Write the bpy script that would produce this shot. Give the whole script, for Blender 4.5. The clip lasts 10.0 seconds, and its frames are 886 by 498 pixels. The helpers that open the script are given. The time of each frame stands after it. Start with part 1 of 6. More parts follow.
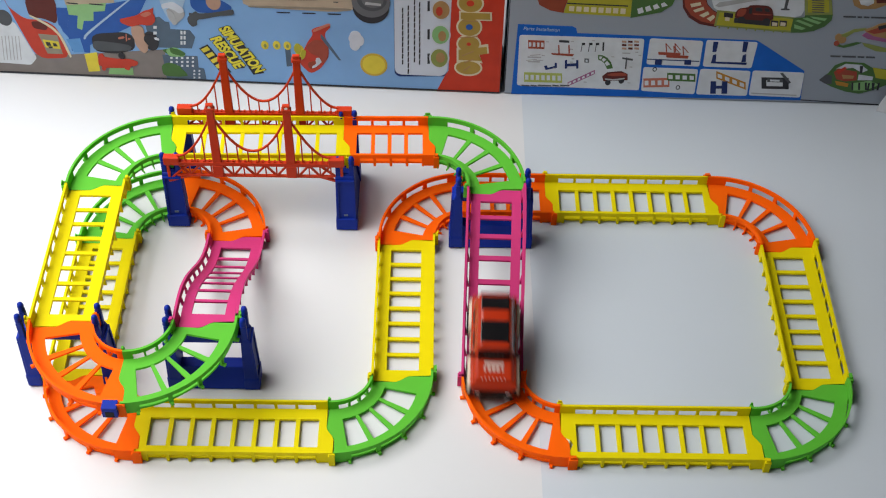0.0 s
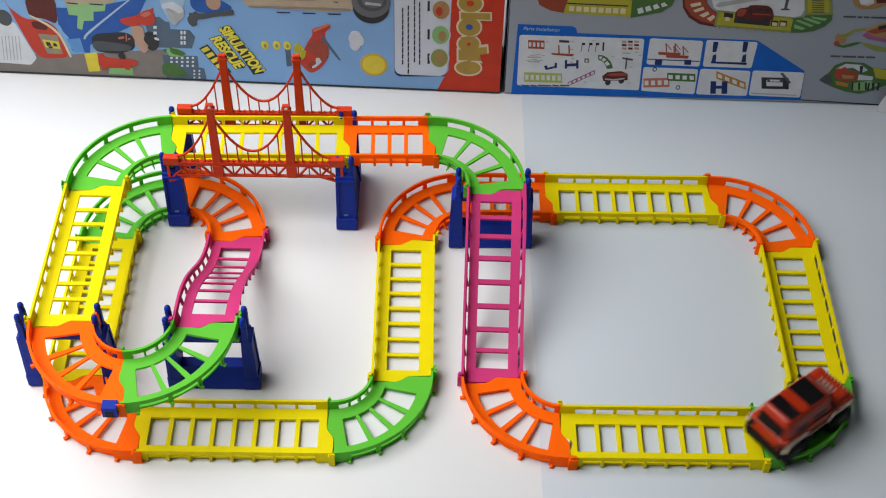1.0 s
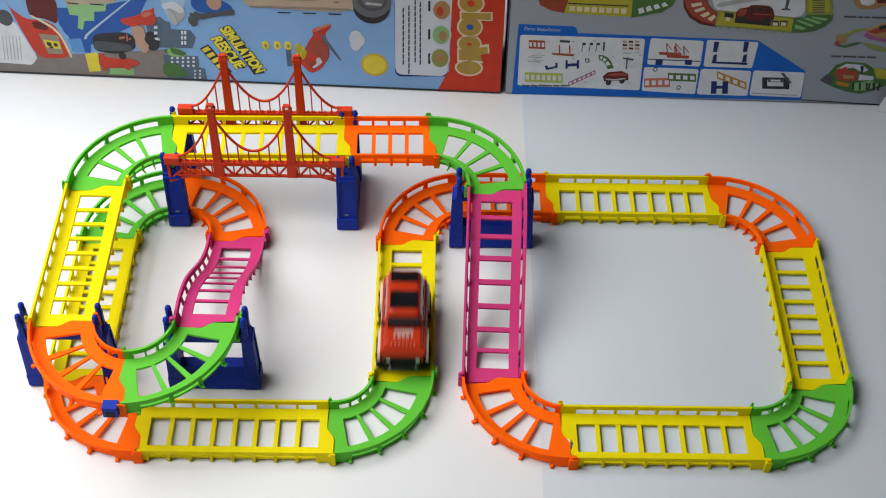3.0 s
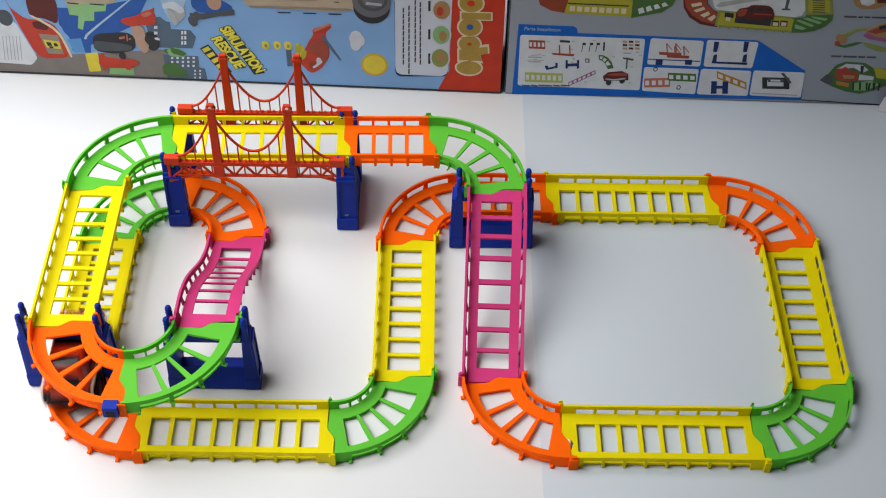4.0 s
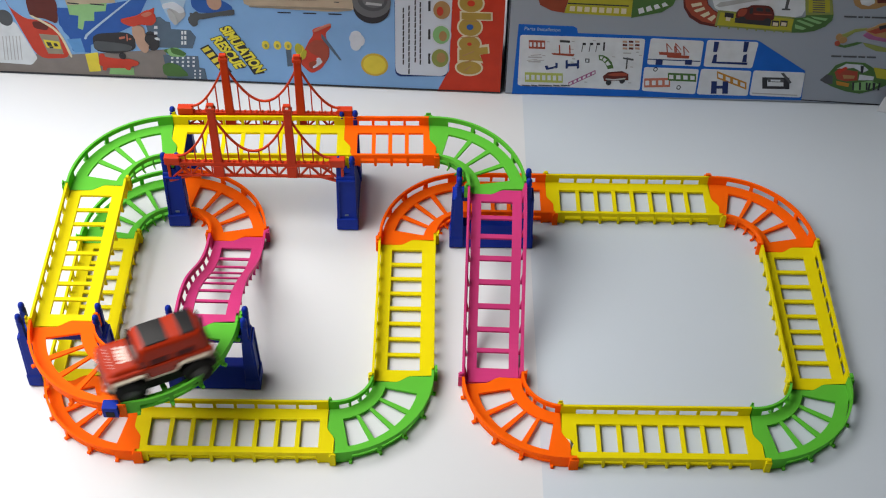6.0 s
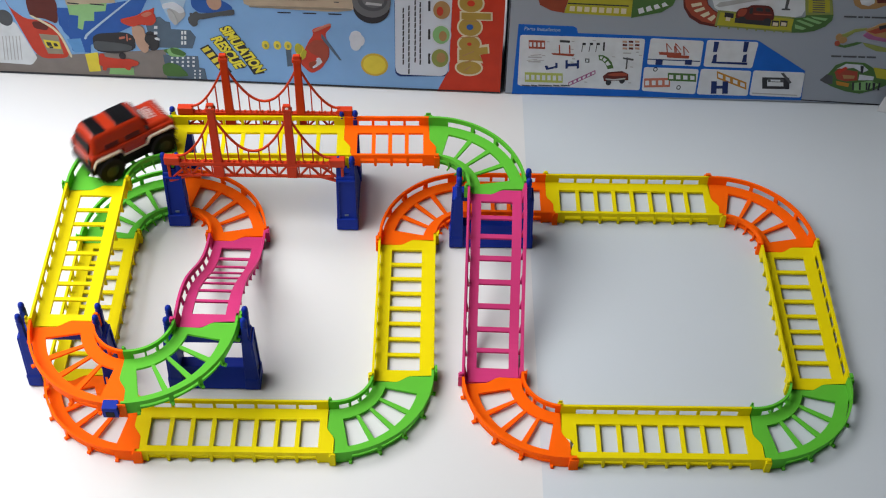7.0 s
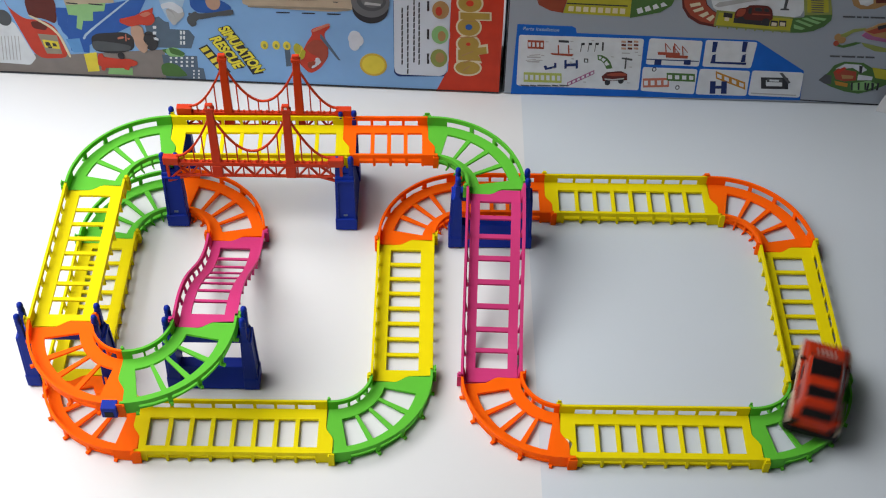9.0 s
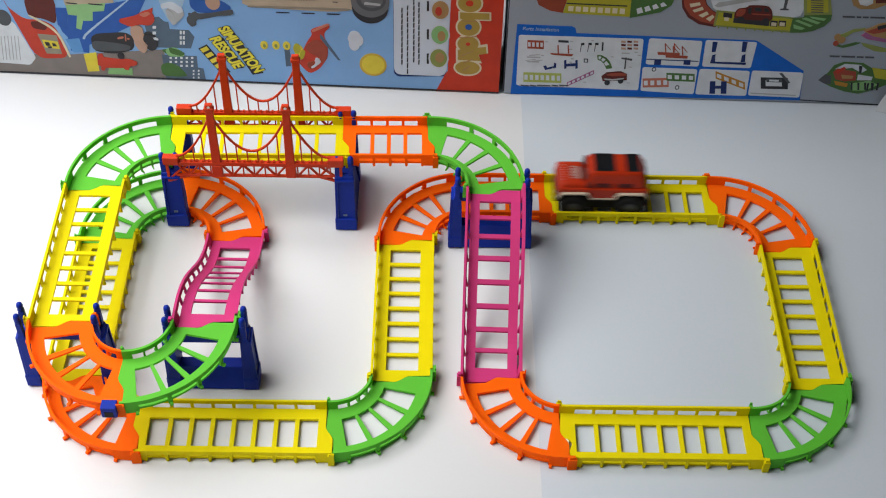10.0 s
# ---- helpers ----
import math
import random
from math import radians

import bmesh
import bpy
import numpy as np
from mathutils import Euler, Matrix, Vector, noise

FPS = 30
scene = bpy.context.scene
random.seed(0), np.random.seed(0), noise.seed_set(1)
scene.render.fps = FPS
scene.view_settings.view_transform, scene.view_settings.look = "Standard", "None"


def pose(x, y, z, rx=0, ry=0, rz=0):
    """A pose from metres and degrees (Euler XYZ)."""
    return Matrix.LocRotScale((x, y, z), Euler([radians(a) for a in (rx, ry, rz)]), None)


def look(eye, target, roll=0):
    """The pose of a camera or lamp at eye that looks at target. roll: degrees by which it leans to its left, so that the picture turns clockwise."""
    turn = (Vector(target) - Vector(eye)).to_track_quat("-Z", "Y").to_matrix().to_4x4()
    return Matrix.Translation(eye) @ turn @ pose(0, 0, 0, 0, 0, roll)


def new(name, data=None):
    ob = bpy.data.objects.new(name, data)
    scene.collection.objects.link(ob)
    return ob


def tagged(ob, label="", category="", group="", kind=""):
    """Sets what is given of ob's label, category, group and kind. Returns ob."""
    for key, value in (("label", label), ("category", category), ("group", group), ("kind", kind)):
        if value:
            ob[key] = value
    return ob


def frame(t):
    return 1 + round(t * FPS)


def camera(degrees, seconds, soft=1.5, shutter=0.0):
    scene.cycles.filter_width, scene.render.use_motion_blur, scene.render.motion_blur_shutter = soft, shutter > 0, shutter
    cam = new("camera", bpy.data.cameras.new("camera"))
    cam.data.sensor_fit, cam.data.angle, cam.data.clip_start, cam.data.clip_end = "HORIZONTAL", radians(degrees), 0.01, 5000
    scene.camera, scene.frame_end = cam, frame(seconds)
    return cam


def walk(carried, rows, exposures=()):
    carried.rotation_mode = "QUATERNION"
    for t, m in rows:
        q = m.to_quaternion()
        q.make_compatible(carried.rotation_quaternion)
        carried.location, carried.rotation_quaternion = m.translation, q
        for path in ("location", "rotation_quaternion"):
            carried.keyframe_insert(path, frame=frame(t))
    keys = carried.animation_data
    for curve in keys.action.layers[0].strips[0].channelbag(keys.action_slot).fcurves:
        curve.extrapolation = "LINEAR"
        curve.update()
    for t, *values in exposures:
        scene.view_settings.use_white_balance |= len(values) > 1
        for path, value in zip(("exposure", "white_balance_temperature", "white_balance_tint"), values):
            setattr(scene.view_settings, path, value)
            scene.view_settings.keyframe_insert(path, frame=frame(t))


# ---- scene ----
cam = camera(35.82, 10.0, soft=1.1, shutter=0.5)
EYE = Matrix(((0.999867, -0.013635, -0.008972, -0.10051),
              (0.003991, 0.737249, -0.675610, -0.57118),
              (0.015826, 0.675484, 0.737205, 0.82885),
              (0, 0, 0, 1)))


def nudged(right):
    """The stand with a hair's breadth of yaw, in degrees to the right."""
    return EYE @ Matrix.Rotation(radians(-right), 4, "Y")


# the stand gives a little near the end
walk(cam, [(0.0, nudged(0.010)), (1.5, nudged(0.008)), (2.2, nudged(-0.012)), (5.5, nudged(-0.020)), (8.0, nudged(-0.005)), (9.0, nudged(0.030)), (10.0, nudged(0.040))])

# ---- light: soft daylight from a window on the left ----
world = bpy.data.worlds.new("daylight")
scene.world = world
world.use_nodes = True
sky = world.node_tree.nodes.new("ShaderNodeTexSky")
sky.sky_type, sky.sun_disc = "NISHITA", False
sky.sun_elevation, sky.sun_rotation = radians(40), radians(-100)
world.node_tree.links.new(sky.outputs[0], world.node_tree.nodes["Background"].inputs[0])
world.node_tree.nodes["Background"].inputs[1].default_value = 0.12
scene.view_settings.exposure = 0.0


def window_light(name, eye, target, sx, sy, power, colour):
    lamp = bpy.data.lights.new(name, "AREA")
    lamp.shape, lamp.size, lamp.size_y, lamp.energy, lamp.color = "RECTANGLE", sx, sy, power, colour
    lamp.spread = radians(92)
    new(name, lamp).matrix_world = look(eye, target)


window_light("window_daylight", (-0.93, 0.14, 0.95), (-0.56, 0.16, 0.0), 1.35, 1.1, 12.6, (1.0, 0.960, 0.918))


# ---- materials ----
def material(name, colour, rough=0.5, metal=0.0, vary=0.08, scale=60.0, bump=0.0, bump_scale=400.0, coat=0.0, trans=0.0, spec=0.5):
    m = bpy.data.materials.new(name)
    m.use_nodes = True
    nt = m.node_tree
    b = nt.nodes["Principled BSDF"]
    b.inputs["Roughness"].default_value, b.inputs["Metallic"].default_value = rough, metal
    b.inputs["Coat Weight"].default_value = coat
    b.inputs["Specular IOR Level"].default_value = spec
    b.inputs["Base Color"].default_value = (*colour, 1)
    co = nt.nodes.new("ShaderNodeTexCoord")
    if vary:
        no = nt.nodes.new("ShaderNodeTexNoise")
        no.inputs["Scale"].default_value, no.inputs["Detail"].default_value = scale, 4
        nt.links.new(co.outputs["Object"], no.inputs["Vector"])
        ra = nt.nodes.new("ShaderNodeMapRange")
        ra.inputs[3].default_value, ra.inputs[4].default_value = 1 - vary, 1 + vary
        nt.links.new(no.outputs["Fac"], ra.inputs[0])
        mx = nt.nodes.new("ShaderNodeMix")
        mx.data_type, mx.blend_type = "RGBA", "MULTIPLY"
        mx.inputs[0].default_value = 1
        mx.inputs[6].default_value = (*colour, 1)
        nt.links.new(ra.outputs[0], mx.inputs[7])
        nt.links.new(mx.outputs[2], b.inputs["Base Color"])
        rr = nt.nodes.new("ShaderNodeMapRange")
        rr.inputs[3].default_value, rr.inputs[4].default_value = max(rough - 0.08, 0.02), min(rough + 0.08, 1)
        nt.links.new(no.outputs["Fac"], rr.inputs[0])
        nt.links.new(rr.outputs[0], b.inputs["Roughness"])
    if bump:
        fine = nt.nodes.new("ShaderNodeTexNoise")
        fine.inputs["Scale"].default_value, fine.inputs["Detail"].default_value = bump_scale, 6
        nt.links.new(co.outputs["Object"], fine.inputs["Vector"])
        bu = nt.nodes.new("ShaderNodeBump")
        bu.inputs["Strength"].default_value, bu.inputs["Distance"].default_value = bump, 0.001
        nt.links.new(fine.outputs["Fac"], bu.inputs["Height"])
        nt.links.new(bu.outputs["Normal"], b.inputs["Normal"])
    if trans:
        tr = nt.nodes.new("ShaderNodeBsdfTranslucent")
        tr.inputs["Color"].default_value = (*colour, 1)
        sh = nt.nodes.new("ShaderNodeMixShader")
        sh.inputs[0].default_value = trans
        nt.links.new(b.outputs[0], sh.inputs[1])
        nt.links.new(tr.outputs[0], sh.inputs[2])
        nt.links.new(sh.outputs[0], nt.nodes["Material Output"].inputs["Surface"])
    return m


YELLOW = material("yellow_plastic", (0.79, 0.695, 0.005), 0.45, vary=0.05, bump=0.05, trans=0.3, spec=0.07)
# Pale tint that paints the bright look of a lit joint gap.
LIT_TONGUE = material("lit_tongue_plastic", (0.80, 0.76, 0.50), 0.6, vary=0.12, bump=0.1)
ORANGE = material("orange_plastic", (1.0, 0.18, 0.006), 0.45, vary=0.05, bump=0.05, trans=0.40, spec=0.06)
GREEN = material("green_plastic", (0.14, 0.57, 0.055), 0.45, vary=0.05, bump=0.05, trans=0.35, spec=0.08)
PINK = material("pink_plastic", (0.58, 0.046, 0.20), 0.45, vary=0.05, bump=0.05, trans=0.22, spec=0.14)
BLUE = material("blue_plastic", (0.004, 0.023, 0.27), 0.5, vary=0.12, bump=0.05, spec=0.14)
PALE_BLUE_PLASTIC = material("greyish_blue_plastic", (0.10, 0.14, 0.22), 0.6, vary=0.2)
RED = material("red_plastic", (0.50, 0.036, 0.007), 0.45, vary=0.08, bump=0.05, spec=0.2)
PAPER = material("white_sheet", (0.542, 0.564, 0.588), 0.6, vary=0.02, scale=9, bump=0.04, bump_scale=120, spec=0.25)
# Right sheet: bluer paper, darkened further to stand in for window light falloff.
COOL_DIMMED_PAPER = material("cool_dimmed_sheet", (0.456, 0.514, 0.572), 0.6, vary=0.04, scale=7, bump=0.04, bump_scale=120, spec=0.25)
WALL = material("bounce_wall_paint", (0.80, 0.80, 0.79), 0.8, vary=0.04, scale=4, bump=0.1, bump_scale=80)
FLOOR = material("floor_wood", (0.30, 0.22, 0.15), 0.5, vary=0.2, scale=8)
WOOD = material("table_wood", (0.33, 0.22, 0.13), 0.5, vary=0.2, scale=12)
CAR_RED = material("car_red_paint", (0.33, 0.024, 0.006), 0.22, vary=0.08, coat=0.0, spec=0.22)
BLACK = material("black_plastic", (0.005, 0.005, 0.005), 0.5, vary=0.1, spec=0.12)
DARK_GLASS = material("dark_glazing", (0.005, 0.005, 0.006), 0.12, vary=0.1, spec=0.4)
RUBBER = material("black_rubber", (0.009, 0.009, 0.009), 0.75, vary=0.2, bump=0.2, spec=0.15)
CHROME = material("dull_chrome", (0.55, 0.55, 0.55), 0.3, 0.9, vary=0.1)
WHITE = material("white_hole_fill", (0.78, 0.78, 0.76), 0.45, vary=0.03)


# ---- mesh helpers ----
def part(name, bm, mat, parent=None, label="", smooth=False):
    bmesh.ops.recalc_face_normals(bm, faces=bm.faces)
    me = bpy.data.meshes.new(name)
    bm.to_mesh(me)
    bm.free()
    me.materials.append(mat)
    if smooth:
        for f in me.polygons:
            f.use_smooth = True
    ob = new(name, me)
    if parent is not None:
        ob.parent = parent
    if label:
        tagged(ob, label)
    return ob


def root(name, at, label, category, group=""):
    ob = new(name)
    ob.empty_display_size = 0.01
    ob.matrix_world = at if isinstance(at, Matrix) else Matrix.Translation(at)
    return tagged(ob, label, category, group)


def box(bm, x0, x1, y0, y1, z0, z1, bevel=0.0, tx=(0, 0), ty=0.0, segments=2):
    """A block; its top face is drawn in by tx (back, front) and ty."""
    co = [(x0, y0, z0), (x1, y0, z0), (x1, y1, z0), (x0, y1, z0),
          (x0 + tx[0], y0 + ty, z1), (x1 - tx[1], y0 + ty, z1), (x1 - tx[1], y1 - ty, z1), (x0 + tx[0], y1 - ty, z1)]
    vs = [bm.verts.new(c) for c in co]
    fs = [bm.faces.new([vs[i] for i in q]) for q in ((3, 2, 1, 0), (4, 5, 6, 7), (0, 1, 5, 4), (1, 2, 6, 5), (2, 3, 7, 6), (3, 0, 4, 7))]
    if bevel:
        edges = list({e for f in fs for e in f.edges})
        bmesh.ops.bevel(bm, geom=edges, offset=bevel, segments=segments, affect="EDGES", profile=0.6, clamp_overlap=True)
    return bm


def bar(bm, a, b, w, d=None, up=(0, 1, 0)):
    """A straight rod of rectangular section from a to b."""
    a, b, d = Vector(a), Vector(b), d or w
    t = (b - a).normalized()
    side = t.cross(Vector(up)).normalized()
    other = side.cross(t)
    ring = [[bm.verts.new(c + side * i * w / 2 + other * j * d / 2) for i, j in ((-1, -1), (1, -1), (1, 1), (-1, 1))] for c in (a, b)]
    for k in range(4):
        bm.faces.new((ring[0][k], ring[0][(k + 1) % 4], ring[1][(k + 1) % 4], ring[1][k]))
    bm.faces.new(ring[0][::-1])
    bm.faces.new(ring[1])


def lathe(bm, profile, n=20, axis="Y"):
    """Turn a profile of (radius, height) round an axis."""
    rings = []
    for r, h in profile:
        row = []
        for k in range(n):
            a = 2 * math.pi * k / n
            c = (r * math.cos(a), h, r * math.sin(a)) if axis == "Y" else (r * math.cos(a), r * math.sin(a), h)
            row.append(bm.verts.new(c))
        rings.append(row)
    for p, q in zip(rings, rings[1:]):
        for k in range(n):
            bm.faces.new((p[k], p[(k + 1) % n], q[(k + 1) % n], q[k]))
    bm.faces.new(rings[0][::-1])
    bm.faces.new(rings[-1])


# ---- the room: unseen; white walls and ceiling added to bounce fill light ----
def slab(name, dims, mat, kind="structure", label="", category="", bevel=0.0):
    ob = part(name, box(bmesh.new(), *dims, bevel), mat)
    return tagged(ob, label, category, kind=kind)


slab("floor", (-0.95, 1.9, -1.9, 1.5, -0.80, -0.75), FLOOR, label="brown wooden room floor", category="floor")
slab("ceiling", (-0.95, 1.9, -1.9, 1.5, 2.15, 2.20), WALL, label="unseen white ceiling added to bounce light", category="ceiling")
slab("wall_north", (-0.95, 1.9, 1.5, 1.6, -0.80, 2.20), WALL, label="unseen white wall added to bounce light", category="wall")
slab("wall_south", (-0.95, 1.9, -2.0, -1.9, -0.80, 2.20), WALL, label="unseen white wall added to bounce light", category="wall")
slab("wall_east", (1.9, 2.0, -2.0, 1.6, -0.80, 2.20), WALL, label="unseen white wall added to bounce light", category="wall")
bm = bmesh.new()
for d in ((-1.05, -0.95, -2.0, 1.6, -0.80, 0.40), (-1.05, -0.95, -2.0, 1.6, 1.50, 2.20), (-1.05, -0.95, -2.0, -0.62, 0.40, 1.50), (-1.05, -0.95, 0.80, 1.6, 0.40, 1.50)):
    box(bm, *d)
tagged(part("wall_west", bm, WALL), "unseen added white wall with a window opening", "wall", kind="structure")

table = root("table", (0, 0, -0.75), "plain wooden table under white sheets", "table")
part("tabletop", box(bmesh.new(), -0.75, 0.62, -0.45, 0.72, 0.712, 0.7487, 0.004), WOOD, table)
for x in (-0.70, 0.57):
    for y in (-0.40, 0.67):
        part("leg", box(bmesh.new(), x - 0.025, x + 0.025, y - 0.025, y + 0.025, 0.0, 0.712, 0.003), WOOD, table)


def sheet(x0, x1, y0, y1, z, mat, label):
    bm = bmesh.new()
    nx, ny = 40, 60
    grid = []
    for i in range(nx + 1):
        row = []
        for j in range(ny + 1):
            x, y = x0 + (x1 - x0) * i / nx, y0 + (y1 - y0) * j / ny
            row.append(bm.verts.new((x, y, z + 0.0004 * noise.noise((x * 9, y * 9, z * 900)))))
        grid.append(row)
    top = []
    for i in range(nx):
        for j in range(ny):
            top.append(bm.faces.new((grid[i][j], grid[i + 1][j], grid[i + 1][j + 1], grid[i][j + 1])))
    ret = bmesh.ops.extrude_face_region(bm, geom=top)
    for v in ret["geom"]:
        if isinstance(v, bmesh.types.BMVert):
            v.co.z -= 0.0003
    tagged(part("white_sheet", bm, mat), label, "paper sheet")


sheet(-0.72, -0.0160, -0.40, 0.70, -0.0009, PAPER, "large smooth white sheet covering the table")
sheet(-0.0190, 0.60, -0.40, 0.70, -0.0004, COOL_DIMMED_PAPER, "large white sheet butted against its twin")

# ---- the track ----
WIDE = 0.0232          # half the width over the side walls
LOW, HIGH = 0.0035, 0.0634
STEP = 0.0028          # the stagger of a joint from one side to the other
JOINTS = {
    "ramp_top": (-0.0493, 0.1918, HIGH, 1), "ramp_foot": (-0.0531, 0.0526, LOW, 1),
    "south_a": (-0.0010, 0.0011, LOW, 0), "south_b": (0.1390, 0.0011, LOW, 0),
    "east_a": (0.1917, 0.0492, LOW, 1), "east_b": (0.1915, 0.1895, LOW, 1),
    "north_a": (0.1392, 0.2429, LOW, 0), "north_b": (-0.0008, 0.2429, LOW, 0), "under": (-0.0706, 0.2429, LOW, 0),
    "mid_a": (-0.1201, 0.1922, LOW, 1), "mid_b": (-0.1203, 0.0520, LOW, 1),
    "front_a": (-0.1716, 0.0022, LOW, 0), "front_b": (-0.3116, 0.0022, LOW, 0),
    "west_a": (-0.3627, 0.0495, LOW, 1), "west_b": (-0.3627, 0.1895, LOW, 1),
    "turn": (-0.3106, 0.2429, LOW, 0), "climb_foot": (-0.2587, 0.1932, LOW, 1), "climb_top": (-0.2608, 0.0530, HIGH, 1),
    "hairpin": (-0.3132, -0.0002, HIGH, 0), "upper_a": (-0.3629, 0.0528, HIGH, 1), "upper_b": (-0.3627, 0.1906, HIGH, 1),
    "bridge_a": (-0.3099, 0.2436, HIGH, 0), "bridge_b": (-0.1699, 0.2458, HIGH, 0), "last": (-0.1001, 0.2470, HIGH, 0),
}
ORDER = list(JOINTS)
COLOURS = [("pink", PINK), ("orange", ORANGE), ("yellow", YELLOW), ("green", GREEN), ("yellow", YELLOW), ("orange", ORANGE), ("yellow", YELLOW), ("orange", ORANGE),
           ("orange", ORANGE), ("yellow", YELLOW), ("green", GREEN), ("yellow", YELLOW), ("orange", ORANGE), ("yellow", YELLOW), ("green", GREEN), ("orange", ORANGE),
           ("pink", PINK), ("green", GREEN), ("orange", ORANGE), ("yellow", YELLOW), ("green", GREEN), ("yellow", YELLOW), ("orange", ORANGE), ("green", GREEN)]


def rise(t):
    """The S-shaped profile of a ramp, from its foot to its level top."""
    k = min(max(t / 0.95, 0), 1)
    return 0.5 * k * k * (3 - 2 * k) + 0.5 * k ** 3 * (k * (6 * k - 15) + 10)


def centre(a, b, t):
    """The middle of the roadway between two joints, t from 0 to 1."""
    xa, ya, za, va = JOINTS[a]
    xb, yb, zb, vb = JOINTS[b]
    if va == vb:
        z = za + (zb - za) * rise(t) if zb >= za else zb + (za - zb) * rise(1 - t)
        return Vector((xa + (xb - xa) * t, ya + (yb - ya) * t, z))
    th = t * math.pi / 2
    if va:
        return Vector((xa + (xb - xa) * (1 - math.cos(th)), ya + (yb - ya) * math.sin(th), za))
    return Vector((xa + (xb - xa) * math.sin(th), ya + (yb - ya) * (1 - math.cos(th)), za))


def length(a, b):
    pts = [centre(a, b, k / 40) for k in range(41)]
    return sum((q - p).length for p, q in zip(pts, pts[1:]))


def mapper(a, b, size, origin):
    def at(s, u, z):
        t = s / size
        c = centre(a, b, t)
        d = centre(a, b, t + 0.002) - centre(a, b, t - 0.002)
        d.z = 0
        d.normalize()
        return c + Vector((d.y, -d.x, 0)) * u + Vector((0, 0, z)) - origin
    return at


def strip(bm, at, s0, s1, u0, u1, z0, z1, n=1):
    rows = []
    for k in range(n + 1):
        s = s0 + (s1 - s0) * k / n
        rows.append([bm.verts.new(at(s, u, z)) for u, z in ((u0, z0), (u1, z0), (u1, z1), (u0, z1))])
    for p, q in zip(rows, rows[1:]):
        for k in range(4):
            bm.faces.new((p[k], p[(k + 1) % 4], q[(k + 1) % 4], q[k]))
    bm.faces.new(rows[0][::-1])
    bm.faces.new(rows[-1])


def plate(ni, nj, solid, top, under):
    """A pierced plate: the cells of an ni by nj grid that are solid, closed all round."""
    bm, seen = bmesh.new(), {}

    def v(i, j, k):
        if (i, j, k) not in seen:
            seen[i, j, k] = bm.verts.new((under if k else top)(i, j))
        return seen[i, j, k]

    cells = {(i, j) for i in range(ni - 1) for j in range(nj - 1) if solid(i, j)}
    for i, j in cells:
        bm.faces.new([v(i, j, 0), v(i + 1, j, 0), v(i + 1, j + 1, 0), v(i, j + 1, 0)])
        bm.faces.new([v(i, j + 1, 1), v(i + 1, j + 1, 1), v(i + 1, j, 1), v(i, j, 1)])
        for di, dj, a, c in ((-1, 0, (i, j), (i, j + 1)), (1, 0, (i + 1, j + 1), (i + 1, j)), (0, -1, (i + 1, j), (i, j)), (0, 1, (i, j + 1), (i + 1, j + 1))):
            if (i + di, j + dj) not in cells:
                bm.faces.new([v(*a, 0), v(*c, 0), v(*c, 1), v(*a, 1)])
    return bm


def stagger(u):
    return STEP * max(-1, min(1, u / 0.004))


